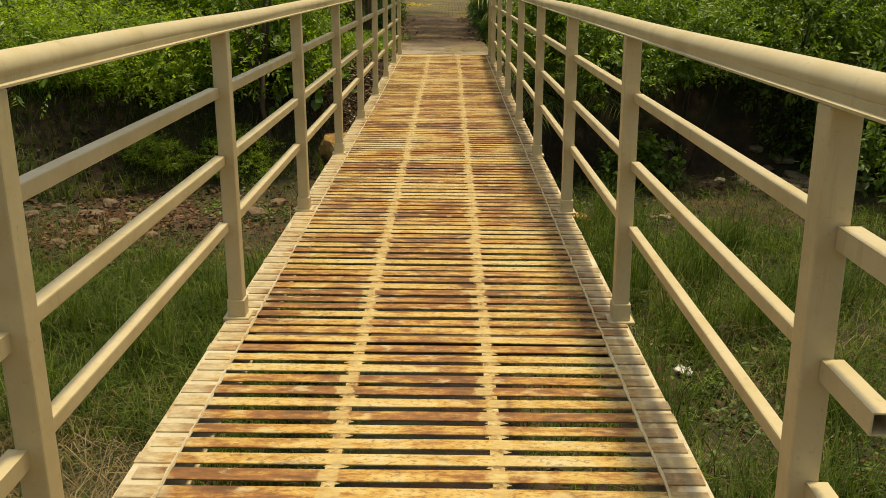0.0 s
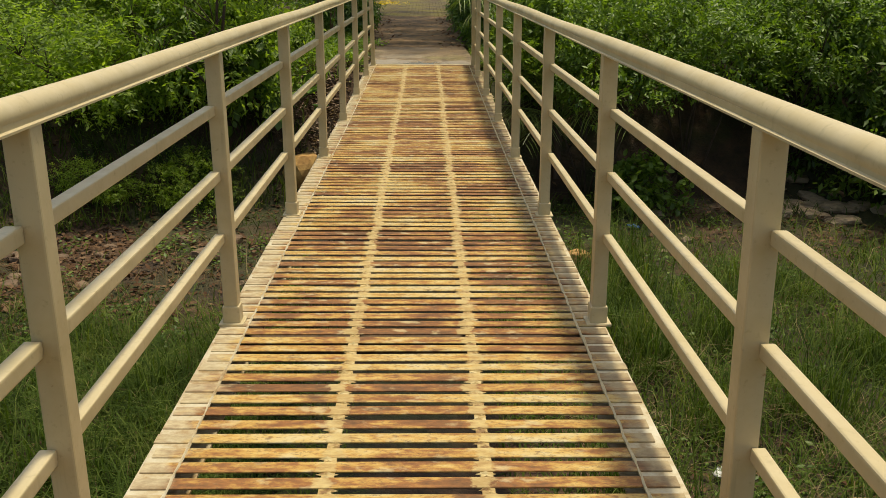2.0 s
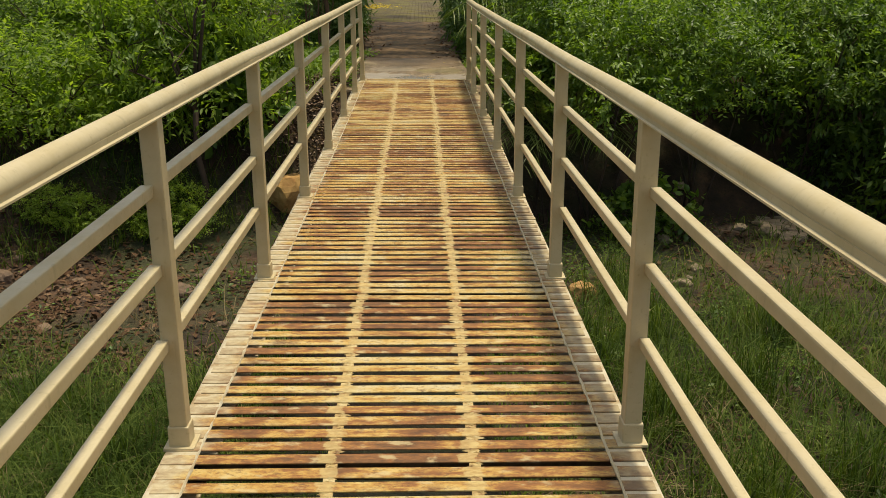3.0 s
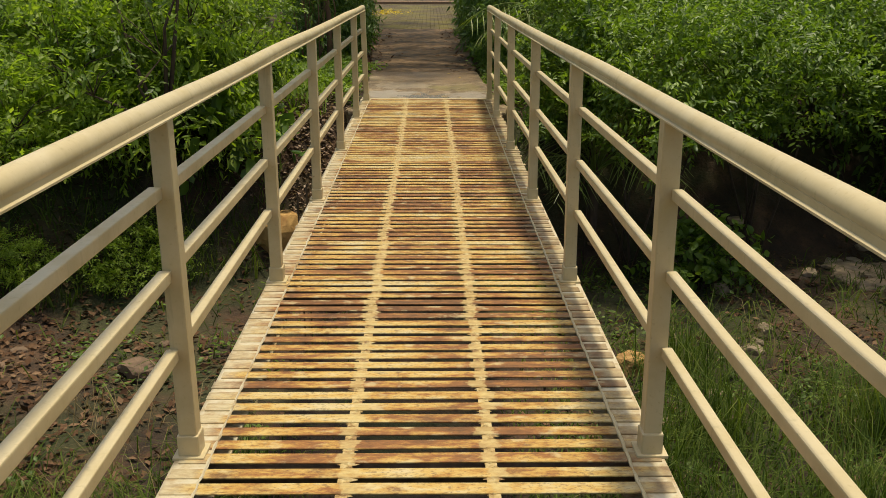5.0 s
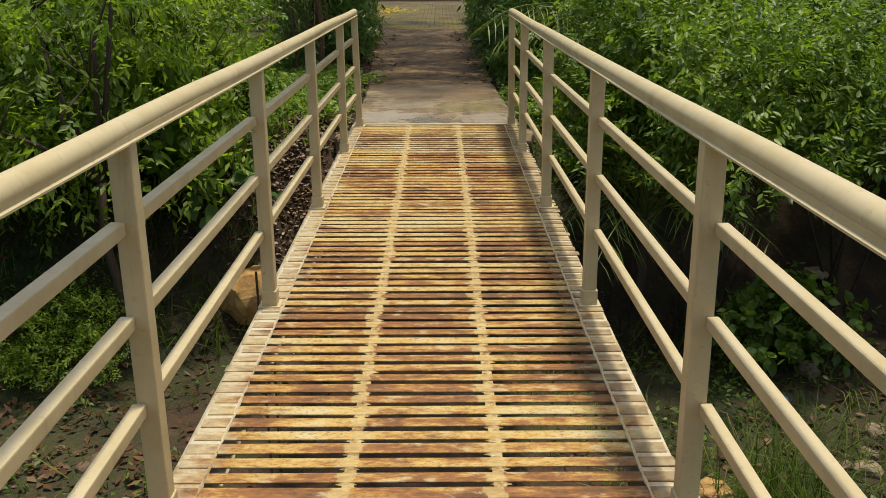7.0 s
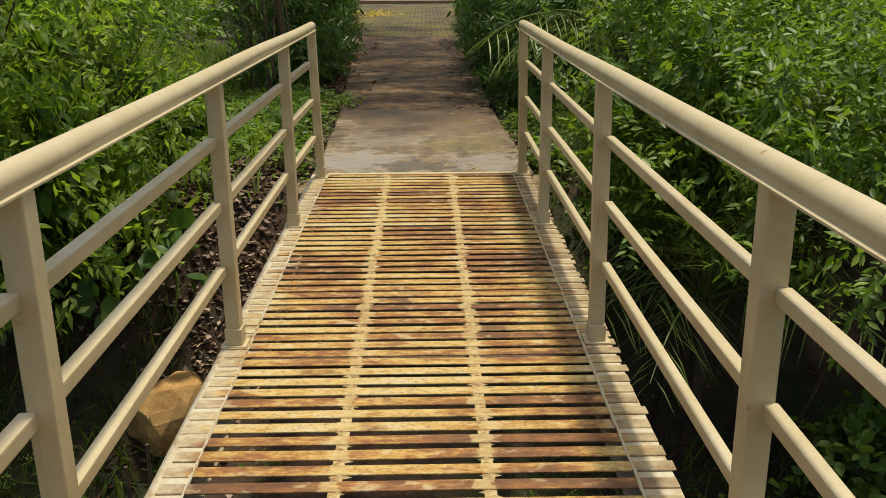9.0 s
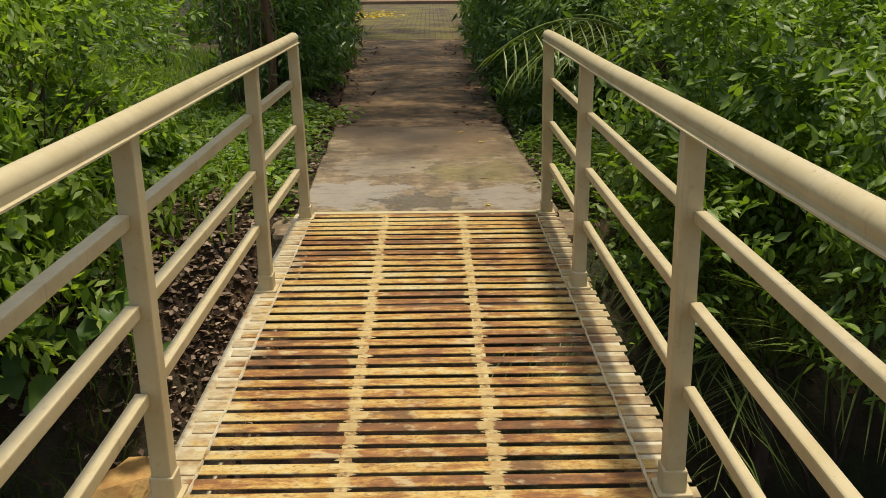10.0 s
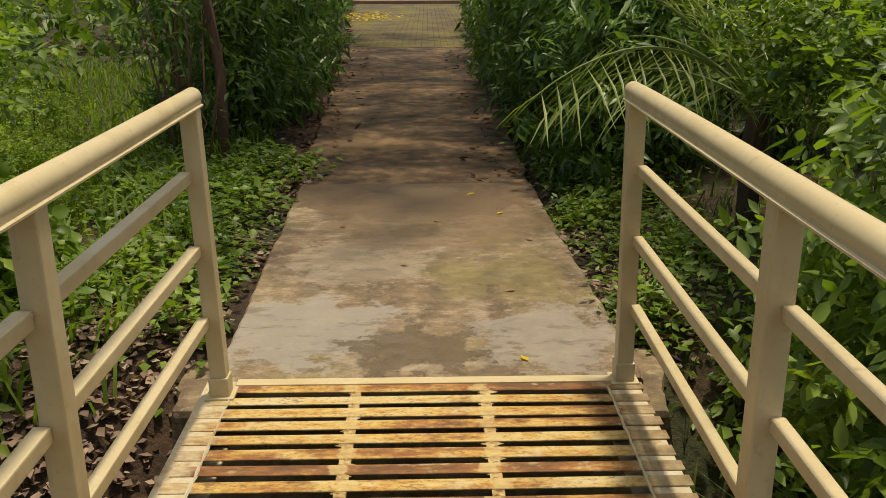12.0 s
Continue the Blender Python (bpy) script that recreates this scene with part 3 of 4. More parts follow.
    for x in (-0.240, 0.232):
        for i in range(n):
            y = slat_y(i)
            for s in (-1, 1):
                cx, cy = x + rg.uniform(-0.012, 0.012), y + s * 0.032
                r = rg.uniform(0.011, 0.025)
                vs = [bm.verts.new((cx + a * r * 1.6, cy + b * r * 0.6, z + deck_z(y))) for a, b, z in ((-1, 0, -0.007), (0, -1, -0.007), (1, 0, -0.007), (0, 1, -0.007), (0, 0, 0.0035))]
                for a in range(4):
                    bm.faces.new((vs[a], vs[(a + 1) % 4], vs[4]))
    tagged(part("weld_spatter", bm, STRINGER, root), kind="stuff")
    return root


build_bridge()


def abutment(name, y0, y1, top):
    """Rough concrete block, its faces broken and uneven."""
    bm = bmesh.new()
    box(bm, -1.00, 1.00, y0, y1, -2.3, top, 0.03)
    bmesh.ops.subdivide_edges(bm, edges=[e for e in bm.edges if e.calc_length() > 0.15], cuts=9, use_grid_fill=True)
    for v in bm.verts:
        v.co += Vector((0.05, 0.02, 0.03)) * noise.noise(v.co * 3.1) + Vector((0.018, 0.008, 0.012)) * noise.noise(v.co * 11.0)
    tagged(part(name, bm, CONCRETE), "rough broken concrete abutment carrying the bridge end", "abutment", kind="structure")


abutment("abutment_far", 13.2, 13.75, -0.13)
abutment("abutment_near", -1.6, -1.06, -0.17)

# ---- railings ----
POSTS = (1.49, 3.195, 4.91, 6.635, 8.345, 10.07, 11.785)
# where the top and the foot of each railing run: y, x
LINES = {-1: (((1.5, -0.773), (8.0, -0.757), (13.0, -0.756)), ((1.5, -0.766), (8.0, -0.755), (11.8, -0.752), (13.03, -0.728))),
         1: (((1.5, 0.763), (5.0, 0.757), (10.0, 0.732), (13.1, 0.745)), ((1.5, 0.785), (3.2, 0.780), (6.6, 0.758), (11.8, 0.745), (13.1, 0.757)))}
RAIL_DROP = {-1: (0.222, 0.482, 0.742), 1: (0.226, 0.482, 0.740)}


def strip_z(y):
    """Height of the strip under the handrail, which falls a little along the bridge."""
    return 1.113 - 0.0033 * (y - 1.5)


def square_tube(bm, x0, x1, y0, y1, z0, z1, c=0.005):
    box(bm, x0, x1, y0, y1, z0, z1, c)


def build_railing(sx):
    root = tagged(new("railing"), "cream painted tubular steel railing with rusty spots", "railing", "bridge railings")

    def line(y, z=1.1):
        """The railing's distance from the middle at one height."""
        top, foot = (float(np.interp(y, *zip(*k))) for k in LINES[sx])
        return foot + (top - foot) * z / 1.1

    base = bmesh.new()
    box(base, -0.036, 0.036, -0.036, 0.036, 0.0, 0.078, 0.006)
    box(base, -0.052, 0.052, -0.05, 0.05, -0.006, 0.006, 0.003)
    base_me = bpy.data.meshes.new("base_sleeve")
    base.to_mesh(base_me)
    base.free()
    base_me.materials.append(CREAM)
    rg = random.Random(3 + int(sx))
    posts = ((-0.245,) if sx < 0 else (-0.335,)) + POSTS + ((13.03,) if sx < 0 else (13.115,))
    for y in posts:
        bm = bmesh.new()
        box(bm, -0.030, 0.030, -0.030, 0.030, 0.075, strip_z(y) - 0.0005 - deck_z(y), 0.005)
        p = part("post", bm, CREAM, root)
        p.matrix_basis = pose(line(y, 0), y, deck_z(y), rg.uniform(-0.3, 0.3), math.degrees((line(y) - line(y, 0)) / 1.1) + rg.uniform(-0.2, 0.2), rg.uniform(-1, 1))
        same_mesh("base_sleeve", base_me, p, pose(0, 0, 0))
    # handrail, with its rounded far end and a slight wave
    bm = bmesh.new()
    n, y0, y1 = 60, -0.85, 13.11 if sx < 0 else 13.19
    pts = [(line(y0 + (y1 - y0) * i / n) + 0.002 * math.sin(i * 0.7), y0 + (y1 - y0) * i / n, strip_z(y0 + (y1 - y0) * i / n) + 0.031 + 0.003 * math.sin(i * 0.43 + sx)) for i in range(n + 1)]
    cx = line(y1)
    pts = pts[:-1] + [(cx, y1 + d, strip_z(y1) + 0.031) for d in (-0.010, 0.0, 0.006)]
    tube(bm, pts, [0.0315] * (n + 1) + [0.028, 0.020], 20)
    part("handrail", bm, CREAM, root, "cream round steel handrail", smooth=True)
    # flat strip under the handrail
    bm = bmesh.new()
    rows = []
    for i in range(41):
        y = y0 + 0.05 + (y1 - 0.015 - y0 - 0.05) * i / 40
        rows.append([bm.verts.new((line(y) + a, y, strip_z(y) + b)) for a, b in ((-0.0365, 0), (0.0365, 0), (0.0365, 0.005), (0.030, 0.008), (0.030, 0.024), (-0.030, 0.024), (-0.030, 0.008), (-0.0365, 0.005))])
    for r0, r1 in zip(rows, rows[1:]):
        for k in range(8):
            bm.faces.new((r0[k], r0[(k + 1) % 8], r1[(k + 1) % 8], r1[k]))
    bm.faces.new(rows[0][::-1])
    bm.faces.new(rows[-1])
    bmesh.ops.recalc_face_normals(bm, faces=bm.faces)
    part("rail_strip", bm, CREAM, root)
    for z in (1.113 - d for d in RAIL_DROP[sx]):
        for i, (a, b) in enumerate(zip(posts, posts[1:])):
            bm = bmesh.new()
            d0, d1 = rg.uniform(-0.004, 0.004), rg.uniform(-0.004, 0.004)
            mid, half = (a + b) / 2, (b - a) / 2 - 0.03
            q = 0.0195 if sx < 0 else 0.0170
            square_tube(bm, -q, q, -half, half, -q, q)
            r = part("rail", bm, CREAM, root)
            r.matrix_basis = pose((line(a, z) + line(b, z)) / 2 + rg.uniform(-0.003, 0.003) + sx * 0.023, mid, strip_z(mid) - 1.113 + z + d0, -0.19, 0, -math.degrees(math.atan((line(b, z) - line(a, z)) / (b - a))))
        # open stub before the first post
        bm = bmesh.new()
        cx = line(-0.5, z) + sx * 0.023
        a, b = (-0.575 if z < 0.8 else -0.85), posts[0] - 0.03
        for u0, u1, w0, w1 in ((-0.021, 0.021, 0.018, 0.021), (-0.021, 0.021, -0.021, -0.018), (-0.021, -0.018, -0.0178, 0.0178), (0.018, 0.021, -0.0178, 0.0178)):
            box(bm, cx + u0, cx + u1, a, b, z + w0, z + w1)
        part("rail_stub", bm, CREAM, root, "open cut end of a cream rail")
    return root


build_railing(-1)
build_railing(1)


# ---- vegetation ----
def at(x, y, rz=0.0, s=1.0, dz=0.0, sz=None):
    z = float(ground_z(x, y)) - 0.03 + dz
    return Matrix.LocRotScale((x, y, z), Euler((0, 0, radians(rz))), (s, s, sz or s))


def place(proto, spots, label="", first=True):
    made = []
    for i, (x, y, rz, s, sz) in enumerate(spots):
        m = at(x, y, rz, s, 0, sz)
        if i == 0 and first:
            proto.matrix_basis = m
            o = proto
        else:
            o = copy_thing(proto, Matrix.Identity(4))
            o.matrix_basis = m
        if label:
            tagged(o, label)
        made.append(o)
    return made


# bright broad shrubs: leaves in pointed sprays
bright = shrub("shrub", "bright green leafy shrub overhanging the ravine bank", "shrub", 21,
               [((0, 0, 2.45), (0.95, 0.95, 0.75)), ((0.85, 0.25, 2.15), (0.7, 0.7, 0.6)), ((-0.75, 0.3, 2.2), (0.75, 0.7, 0.65)),
                ((0.1, -0.85, 2.0), (0.75, 0.6, 0.55)), ((-0.3, 0.8, 2.4), (0.8, 0.7, 0.7))],
               1750, 9, 0.074, 0.44, LEAF_BRIGHT, twig=0.25, droop=0.08, leaf=fine_leaves, clump=1.0)
place(bright, [(2.4, 12.0, 0, 1.0, 1.02), (3.9, 12.6, 110, 1.05, 0.95), (-2.95, 13.7, 60, 0.95, 0.70), (-4.7, 13.6, 200, 1.0, 0.62),
               (5.6, 13.0, 250, 1.1, 1.0), (2.6, 14.1, 40, 0.8, 0.55)])
slim = shrub("shrub", "slender bright green shrub beside the end of the railing", "shrub", 27,
             [((0, 0, 2.9), (0.42, 0.42, 0.75)), ((0.34, 0.1, 2.55), (0.36, 0.34, 0.62)), ((-0.28, 0.12, 2.6), (0.34, 0.32, 0.62)),
              ((0.05, -0.32, 2.2), (0.36, 0.28, 0.55)), ((0.3, 0.3, 1.85), (0.40, 0.34, 0.45))],
             560, 9, 0.076, 0.46, LEAF_BRIGHT, twig=0.25, droop=0.08, trunk_r=0.016, leaf=fine_leaves, clump=1.0)
place(slim, [(1.72, 12.35, 30, 1.0, 1.0)])
midb = shrub("shrub", "mid-green dense shrub on the far bank", "shrub", 33,
             [((0, 0, 1.3), (1.0, 1.0, 0.9)), ((0.9, 0.1, 1.0), (0.8, 0.8, 0.7)), ((-0.8, 0.4, 1.1), (0.85, 0.8, 0.75)),
              ((0.1, -0.8, 0.85), (0.9, 0.7, 0.6)), ((0, 0.2, 0.45), (1.2, 1.2, 0.4)), ((0.2, 0.4, 1.9), (0.7, 0.7, 0.6))],
             780, 9, 0.105, 0.45, LEAF_MID, twig=0.30)
place(midb, [(6.9, 12.6, 0, 1.15, 1.35), (7.6, 11.0, 70, 1.3, 1.3), (9.2, 9.4, 140, 1.4, 1.3), (7.0, 13.6, 200, 1.4, 1.5), (4.6, 15.0, 20, 1.3, 1.3),
             (-6.9, 10.6, 250, 0.85, 0.5), (-5.0, 16.6, 40, 1.3, 1.1), (-7.6, 14.6, 300, 1.3, 1.2), (10.0, 12.5, 80, 1.7, 1.6),
             (-9.5, 18.5, 10, 1.5, 1.3), (-6.2, 19.0, 210, 1.5, 1.3), (13.0, 5.5, 10, 1.5, 1.4)])
dark = shrub("shrub", "dark glossy narrow-leaved shrub beside the path", "shrub", 47,
             [((0, 0, 0.95), (0.6, 0.75, 0.75)), ((0.1, 0.65, 0.85), (0.55, 0.6, 0.7)), ((-0.15, -0.6, 0.75), (0.55, 0.6, 0.6)), ((0, 0, 0.35), (0.6, 1.0, 0.35)), ((-0.2, 0.2, 1.5), (0.5, 0.6, 0.5))],
             660, 10, 0.128, 0.30, LEAF_DARK, droop=0.25, twig=0.3)
place(dark, [(1.5, 16.9, 0, 0.95, 1.05), (1.38, 18.6, 180, 1.0, 1.1), (1.40, 20.4, 20, 1.0, 1.2), (1.45, 22.4, 170, 1.05, 1.2), (1.55, 24.6, 10, 1.1, 1.2), (1.7, 27.0, 190, 1.2, 1.2), (1.9, 29.6, 20, 1.2, 1.2), (2.0, 32.4, 160, 1.3, 1.2), (2.15, 35.4, 10, 1.3, 1.2), (2.3, 38.4, 190, 1.3, 1.2), (-3.15, 34.8, 190, 1.3, 1.2), (-3.35, 37.6, 20, 1.3, 1.2), (-3.6, 40.4, 160, 1.3, 1.2),
             (-1.80, 18.5, 10, 0.95, 1.1), (-1.78, 19.8, 190, 1.0, 1.2), (-1.95, 21.8, 0, 1.05, 1.2), (-2.15, 24.0, 170, 1.1, 1.2), (-2.45, 26.5, 20, 1.2, 1.2), (-2.75, 29.2, 200, 1.2, 1.2), (-3.0, 32.0, 20, 1.3, 1.2),
             (2.7, 17.6, 90, 1.2, 1.3), (2.8, 20.4, 80, 1.3, 1.4)])

soft = shrub("shrub", "soft light green fine-leaved shrub in the ravine", "shrub", 71,
             [((0, 0, 0.75), (0.75, 0.7, 0.6)), ((0.55, 0.2, 0.6), (0.6, 0.6, 0.5)), ((-0.6, -0.1, 0.6), (0.6, 0.6, 0.5)), ((0, 0.5, 1.0), (0.5, 0.5, 0.5)), ((0.1, -0.3, 0.3), (0.9, 0.8, 0.3))],
             1250, 8, 0.066, 0.42, LEAF_SOFT, twig=0.22, clump=0.35)
place(soft, [(-3.3, 12.1, 50, 1.35, 1.55), (-4.7, 11.2, 150, 1.3, 1.0), (-2.7, 12.5, 200, 1.1, 1.5), (-4.0, 13.0, 290, 1.4, 1.35), (-5.9, 11.4, 80, 1.0, 0.9), (7.0, 8.6, 10, 0.9, 0.8), (-2.7, 15.7, 30, 0.55, 0.5), (-3.6, 14.9, 130, 0.65, 0.6), (-3.1, 17.0, 220, 0.6, 0.6), (-4.6, 15.4, 300, 0.7, 0.7), (-3.0, 11.0, 20, 0.55, 0.45), (-4.1, 10.6, 140, 0.5, 0.36)])

# slender trees
tree = shrub("tree", "slender young tree with sparse leafy crown", "tree", 58,
             [((0.1, 0, 2.3), (0.8, 0.8, 0.6)), ((-0.5, 0.2, 2.9), (0.9, 0.8, 0.7)), ((0.5, -0.2, 3.4), (0.9, 0.9, 0.8)), ((0, 0.4, 4.1), (0.8, 0.8, 0.8)), ((-0.7, -0.4, 1.9), (0.6, 0.6, 0.4))],
             100, 9, 0.085, 0.45, LEAF_BRIGHT, trunk_r=0.04, stems=1, trunk_name="trunk")
place(tree, [(-2.63, 11.35, 0, 1.0, 1.0), (-5.6, 9.2, 120, 1.0, 0.95), (-7.6, 10.4, 220, 1.1, 1.0)])
# crowns out of view, added to shade the path; only the first trunk shows
canopy = shrub("tree", "tree with reddish trunk and unseen crown added to shade the path", "tree", 61,
               [((0.5, 0, 3.6), (1.5, 1.4, 0.8)), ((1.5, 0.8, 4.1), (1.5, 1.4, 0.8)), ((0.2, 1.6, 4.4), (1.4, 1.4, 0.9)), ((1.2, -1.2, 4.3), (1.2, 1.2, 0.7)), ((-0.9, 0.2, 4.2), (1.3, 1.3, 0.9)), ((2.3, 0.3, 4.8), (1.1, 1.2, 0.6))],
               640, 9, 0.13, 0.42, LEAF_MID, REDBARK, 0.042, 1, trunk_name="trunk")
place(canopy, [(-1.62, 17.2, 0, 1.0, 1.0), (2.2, 19.6, 170, 1.1, 1.05), (-2.6, 22.2, 20, 1.1, 1.1), (2.3, 25.0, 200, 1.2, 1.1), (-3.2, 28.5, 10, 1.3, 1.1)])
thicket = shrub("shrub", "sparse brown-stemmed thicket beside the path", "shrub", 64,
                [((0, 0, 0.8), (0.4, 0.4, 0.6)), ((0.1, 0.3, 1.3), (0.45, 0.4, 0.5)), ((-0.3, 0.1, 1.6), (0.5, 0.45, 0.5)), ((0.2, -0.2, 1.9), (0.4, 0.4, 0.4)), ((-0.1, 0.2, 2.2), (0.4, 0.4, 0.4))],
                170, 6, 0.09, 0.3, LEAF_MID, REDBARK, 0.022, 7, twig=0.3)
place(thicket, [(-1.75, 16.7, 0, 1.0, 1.0), (-1.95, 17.4, 130, 1.05, 1.1)])


# palm with arching fronds
def build_palm():
    rng = np.random.default_rng(77)
    root = tagged(new("palm"), "young feather palm with arching grey-green fronds", "palm")
    bm = bmesh.new()
    tube(bm, [(0, 0, -0.6), (0, 0, 0.15), (0.02, 0, 0.4)], [0.05, 0.07, 0.05], 10)
    part("trunk", bm, BARK, root)
    n = 22
    for i in range(n):
        a = i * 2.399 + rng.normal() * 0.15
        rise = 0.45 + 0.95 * (i / n) ** 0.8 + rng.normal() * 0.06
        L = rng.uniform(1.25, 1.75)
        d = np.array((math.cos(a), math.sin(a), 0))
        t = np.linspace(0, 1, 13)
        P = d * (L * (t * math.cos(rise) + 0.10 * t * t))[:, None] + UP * (0.35 + L * (t * math.sin(rise) - (0.62 - 0.5 * i / n) * t ** 2.3))[:, None]
        bm = bmesh.new()
        tube(bm, [tuple(p) for p in P], list(np.linspace(0.014, 0.003, 13)), 5)
        fr = part("frond", bm, PALM, root)
        k = 34
        s = np.linspace(0.16, 0.99, k)
        base = np.array([[np.interp(q, t, P[:, c]) for c in range(3)] for q in s])
        tang = unit(np.array([[np.interp(min(q + 0.03, 1), t, P[:, c]) - np.interp(q - 0.03, t, P[:, c]) for c in range(3)] for q in s]))
        sd2 = unit(np.cross(tang, UP))
        sg = np.where(np.arange(k) % 2, 1.0, -1.0)[:, None]
        way = tang * 0.45 + sd2 * sg * 0.95 + UP * 0.08 + rng.normal(size=(k, 3)) * 0.12
        way[:, 2] -= 0.75 if i < 9 else -0.25
        ln = 0.50 * np.sin(np.pi * (0.14 + 0.74 * s)) + 0.08
        put_mesh("leaf_spray", leaves("leaf_spray", base, way, UP + sd2 * sg * 0.5, ln, np.full(k, 0.014)), PALM, fr)
    return root


broad = shrub("shrub", "low plant with broad rounded light green leaves", "shrub", 83,
              [((0, 0, 0.7), (0.5, 0.5, 0.4)), ((0.45, 0.2, 0.55), (0.4, 0.4, 0.3)), ((-0.4, 0.1, 0.6), (0.45, 0.4, 0.35)), ((0.1, -0.4, 0.4), (0.5, 0.4, 0.3))],
              200, 5, 0.14, 0.72, LEAF_BRIGHT, twig=0.25, droop=0.1, leaf=fine_leaves)
place(broad, [(-2.7, 12.2, 0, 1.0, 1.35), (-1.95, 14.0, 90, 0.5, 0.45), (-2.6, 14.4, 200, 0.8, 0.7), (1.75, 13.3, 120, 0.6, 0.6), (3.0, 11.5, 170, 0.7, 0.75)])
wide = shrub("plant", "plant with very large round leaves on the shaded bank", "plant", 91,
             [((0, 0, 0.95), (0.42, 0.40, 0.25)), ((0.25, -0.15, 0.75), (0.3, 0.3, 0.22)), ((-0.3, 0.0, 0.65), (0.3, 0.3, 0.2))],
             18, 3, 0.22, 0.92, LEAF_DARK, trunk_r=0.012, twig=0.2, droop=0.12, leaf=fine_leaves)
place(wide, [(-2.0, 12.25, 0, 0.85, 0.85)])
palm = build_palm()
palm.matrix_basis = Matrix.LocRotScale((1.9, 15.1, 0.38), Euler((0, 0, 0.4)), (1.05, 1.05, 1.05))
low_palm = copy_thing(palm, Matrix.Identity(4))
low_palm.matrix_basis = Matrix.LocRotScale((1.95, 12.35, -1.0), Euler((0, 0, 2.0)), (0.95, 0.95, 0.85))
tagged(low_palm, "small feather palm in the shade under the bank")


# ---- grass, weeds and litter ----
def scatter(rng, n, x0, x1, y0, y1, keep):
    xy = np.column_stack((rng.uniform(x0, x1, n), rng.uniform(y0, y1, n)))
    return xy[keep(xy[:, 0], xy[:, 1])]


def field(x, y, s, o):
    return 0.5 + 0.5 * wave(x * s + o, y * s - o)


def grass_all():
    rng = np.random.default_rng(5)
    far = lambda x: 13.0 - 0.62 * np.minimum(np.maximum(-x - 1.0, 0), 9) + 0.12 * np.maximum(x - 1, 0)
    # ravine floor, lush on one side and thinner on the other
    xy = scatter(rng, 84000, 0.6, 9.0, 0.6, 12.3, lambda x, y: (field(x, y, 0.5, 2.0) * field(x, y, 1.7, 6.0) * 2.0 > rng.uniform(0, 1, len(x))) & (rng.uniform(0, 1, len(x)) > 0.75 * smooth01((y - 7.5) / 3.5)))
    n = len(xy)
    tagged(blades("grass", xy, rng.uniform(0.08, 0.34, n), rng.uniform(0.008, 0.015, n), rng.uniform(0.5, 1.6, n), GRASS, rng), "low green grass on the ravine floor", "grass", kind="stuff")
    xy = scatter(rng, 60000, -8.0, -0.5, 0.8, 11.0, lambda x, y: (field(x, y, 0.6, 5.0) * 1.3 > rng.uniform(0.05, 1, len(x))) & (y < far(x) - 1.2) & (rng.uniform(0, 1, len(x)) > 0.95 * smooth01((y - 4.6 + 0.35 * (x + 2)) / 2.2)))
    n = len(xy)
    tagged(blades("grass", xy, rng.uniform(0.08, 0.30, n), rng.uniform(0.008, 0.014, n), rng.uniform(0.5, 1.6, n), GRASS, rng), "patchy low grass on dark soil", "grass", kind="stuff")
    xy = scatter(rng, 16000, -8.0, -1.7, 5.5, 13.0, lambda x, y: (y > far(x) - 1.0) & (y < far(x) + 0.7))
    n = len(xy)
    tagged(blades("grass", xy, rng.uniform(0.12, 0.42, n), rng.uniform(0.010, 0.018, n), rng.uniform(0.4, 1.3, n), GRASS, rng), "rough green grass on the slope of the bank", "grass", kind="stuff")
    xy = scatter(rng, 46000, -6.0, -0.95, 3.4, 8.6, lambda x, y: (field(x, y, 0.9, 7.0) * 1.25 > rng.uniform(0.1, 1, len(x))) & (rng.uniform(0, 1, len(x)) > smooth01((y - 5.2 + 0.3 * (x + 1)) / 2.4)))
    n = len(xy)
    tagged(blades("grass", xy, rng.uniform(0.10, 0.42, n), rng.uniform(0.006, 0.012, n), rng.uniform(0.5, 1.7, n), GRASS, rng), "rough dull green grass beside the footbridge", "grass", kind="stuff")
    # tall tufts
    cs = [(1.5, 3.6), (2.2, 5.4), (1.9, 6.6), (2.7, 7.0), (2.1, 8.1), (3.0, 5.6), (1.35, 4.6), (2.4, 2.9), (3.4, 8.2), (-1.5, 4.0), (-1.9, 5.6), (-1.35, 2.9), (-2.6, 6.4), (2.9, 4.0), (1.5, 7.4), (3.9, 6.6), (2.2, 9.2), (1.65, 1.9), (2.0, 2.5), (1.5, 2.6), (-1.45, 5.0), (-2.3, 4.7), (-1.5, 6.3), (-3.1, 5.1), (-2.7, 3.7), (-1.25, 7.3)]
    for cx, cy in cs:
        n = 260
        xy = np.column_stack((rng.normal(cx, 0.17, n), rng.normal(cy, 0.17, n)))
        tagged(blades("grass_tuft", xy, rng.uniform(0.35, 0.95, n) * (1.0 if cx > 0 else 0.75), rng.uniform(0.006, 0.011, n), rng.uniform(0.25, 1.0, n), GRASS, rng), "tall arching grass tuft in the ravine", "grass tuft", "grass tufts", "stuff")
    # dry stems
    xy = scatter(rng, 5200, -5.5, -0.9, 1.4, 8.6, lambda x, y: field(x, y, 0.8, 1.0) * 0.8 > rng.uniform(0, 1, len(x)))
    xy2 = scatter(rng, 2600, 1.0, 5.0, 1.5, 10.5, lambda x, y: field(x, y, 0.9, 3.0) * 0.7 > rng.uniform(0, 1, len(x)))
    for q in (xy, xy2):
        n = len(q)
        tagged(blades("dry_grass", q, rng.uniform(0.10, 0.5, n), rng.uniform(0.003, 0.007, n), rng.uniform(0.6, 1.6, n), STRAW, rng), "dry straw-coloured stems among the grass", "dry grass", kind="stuff")
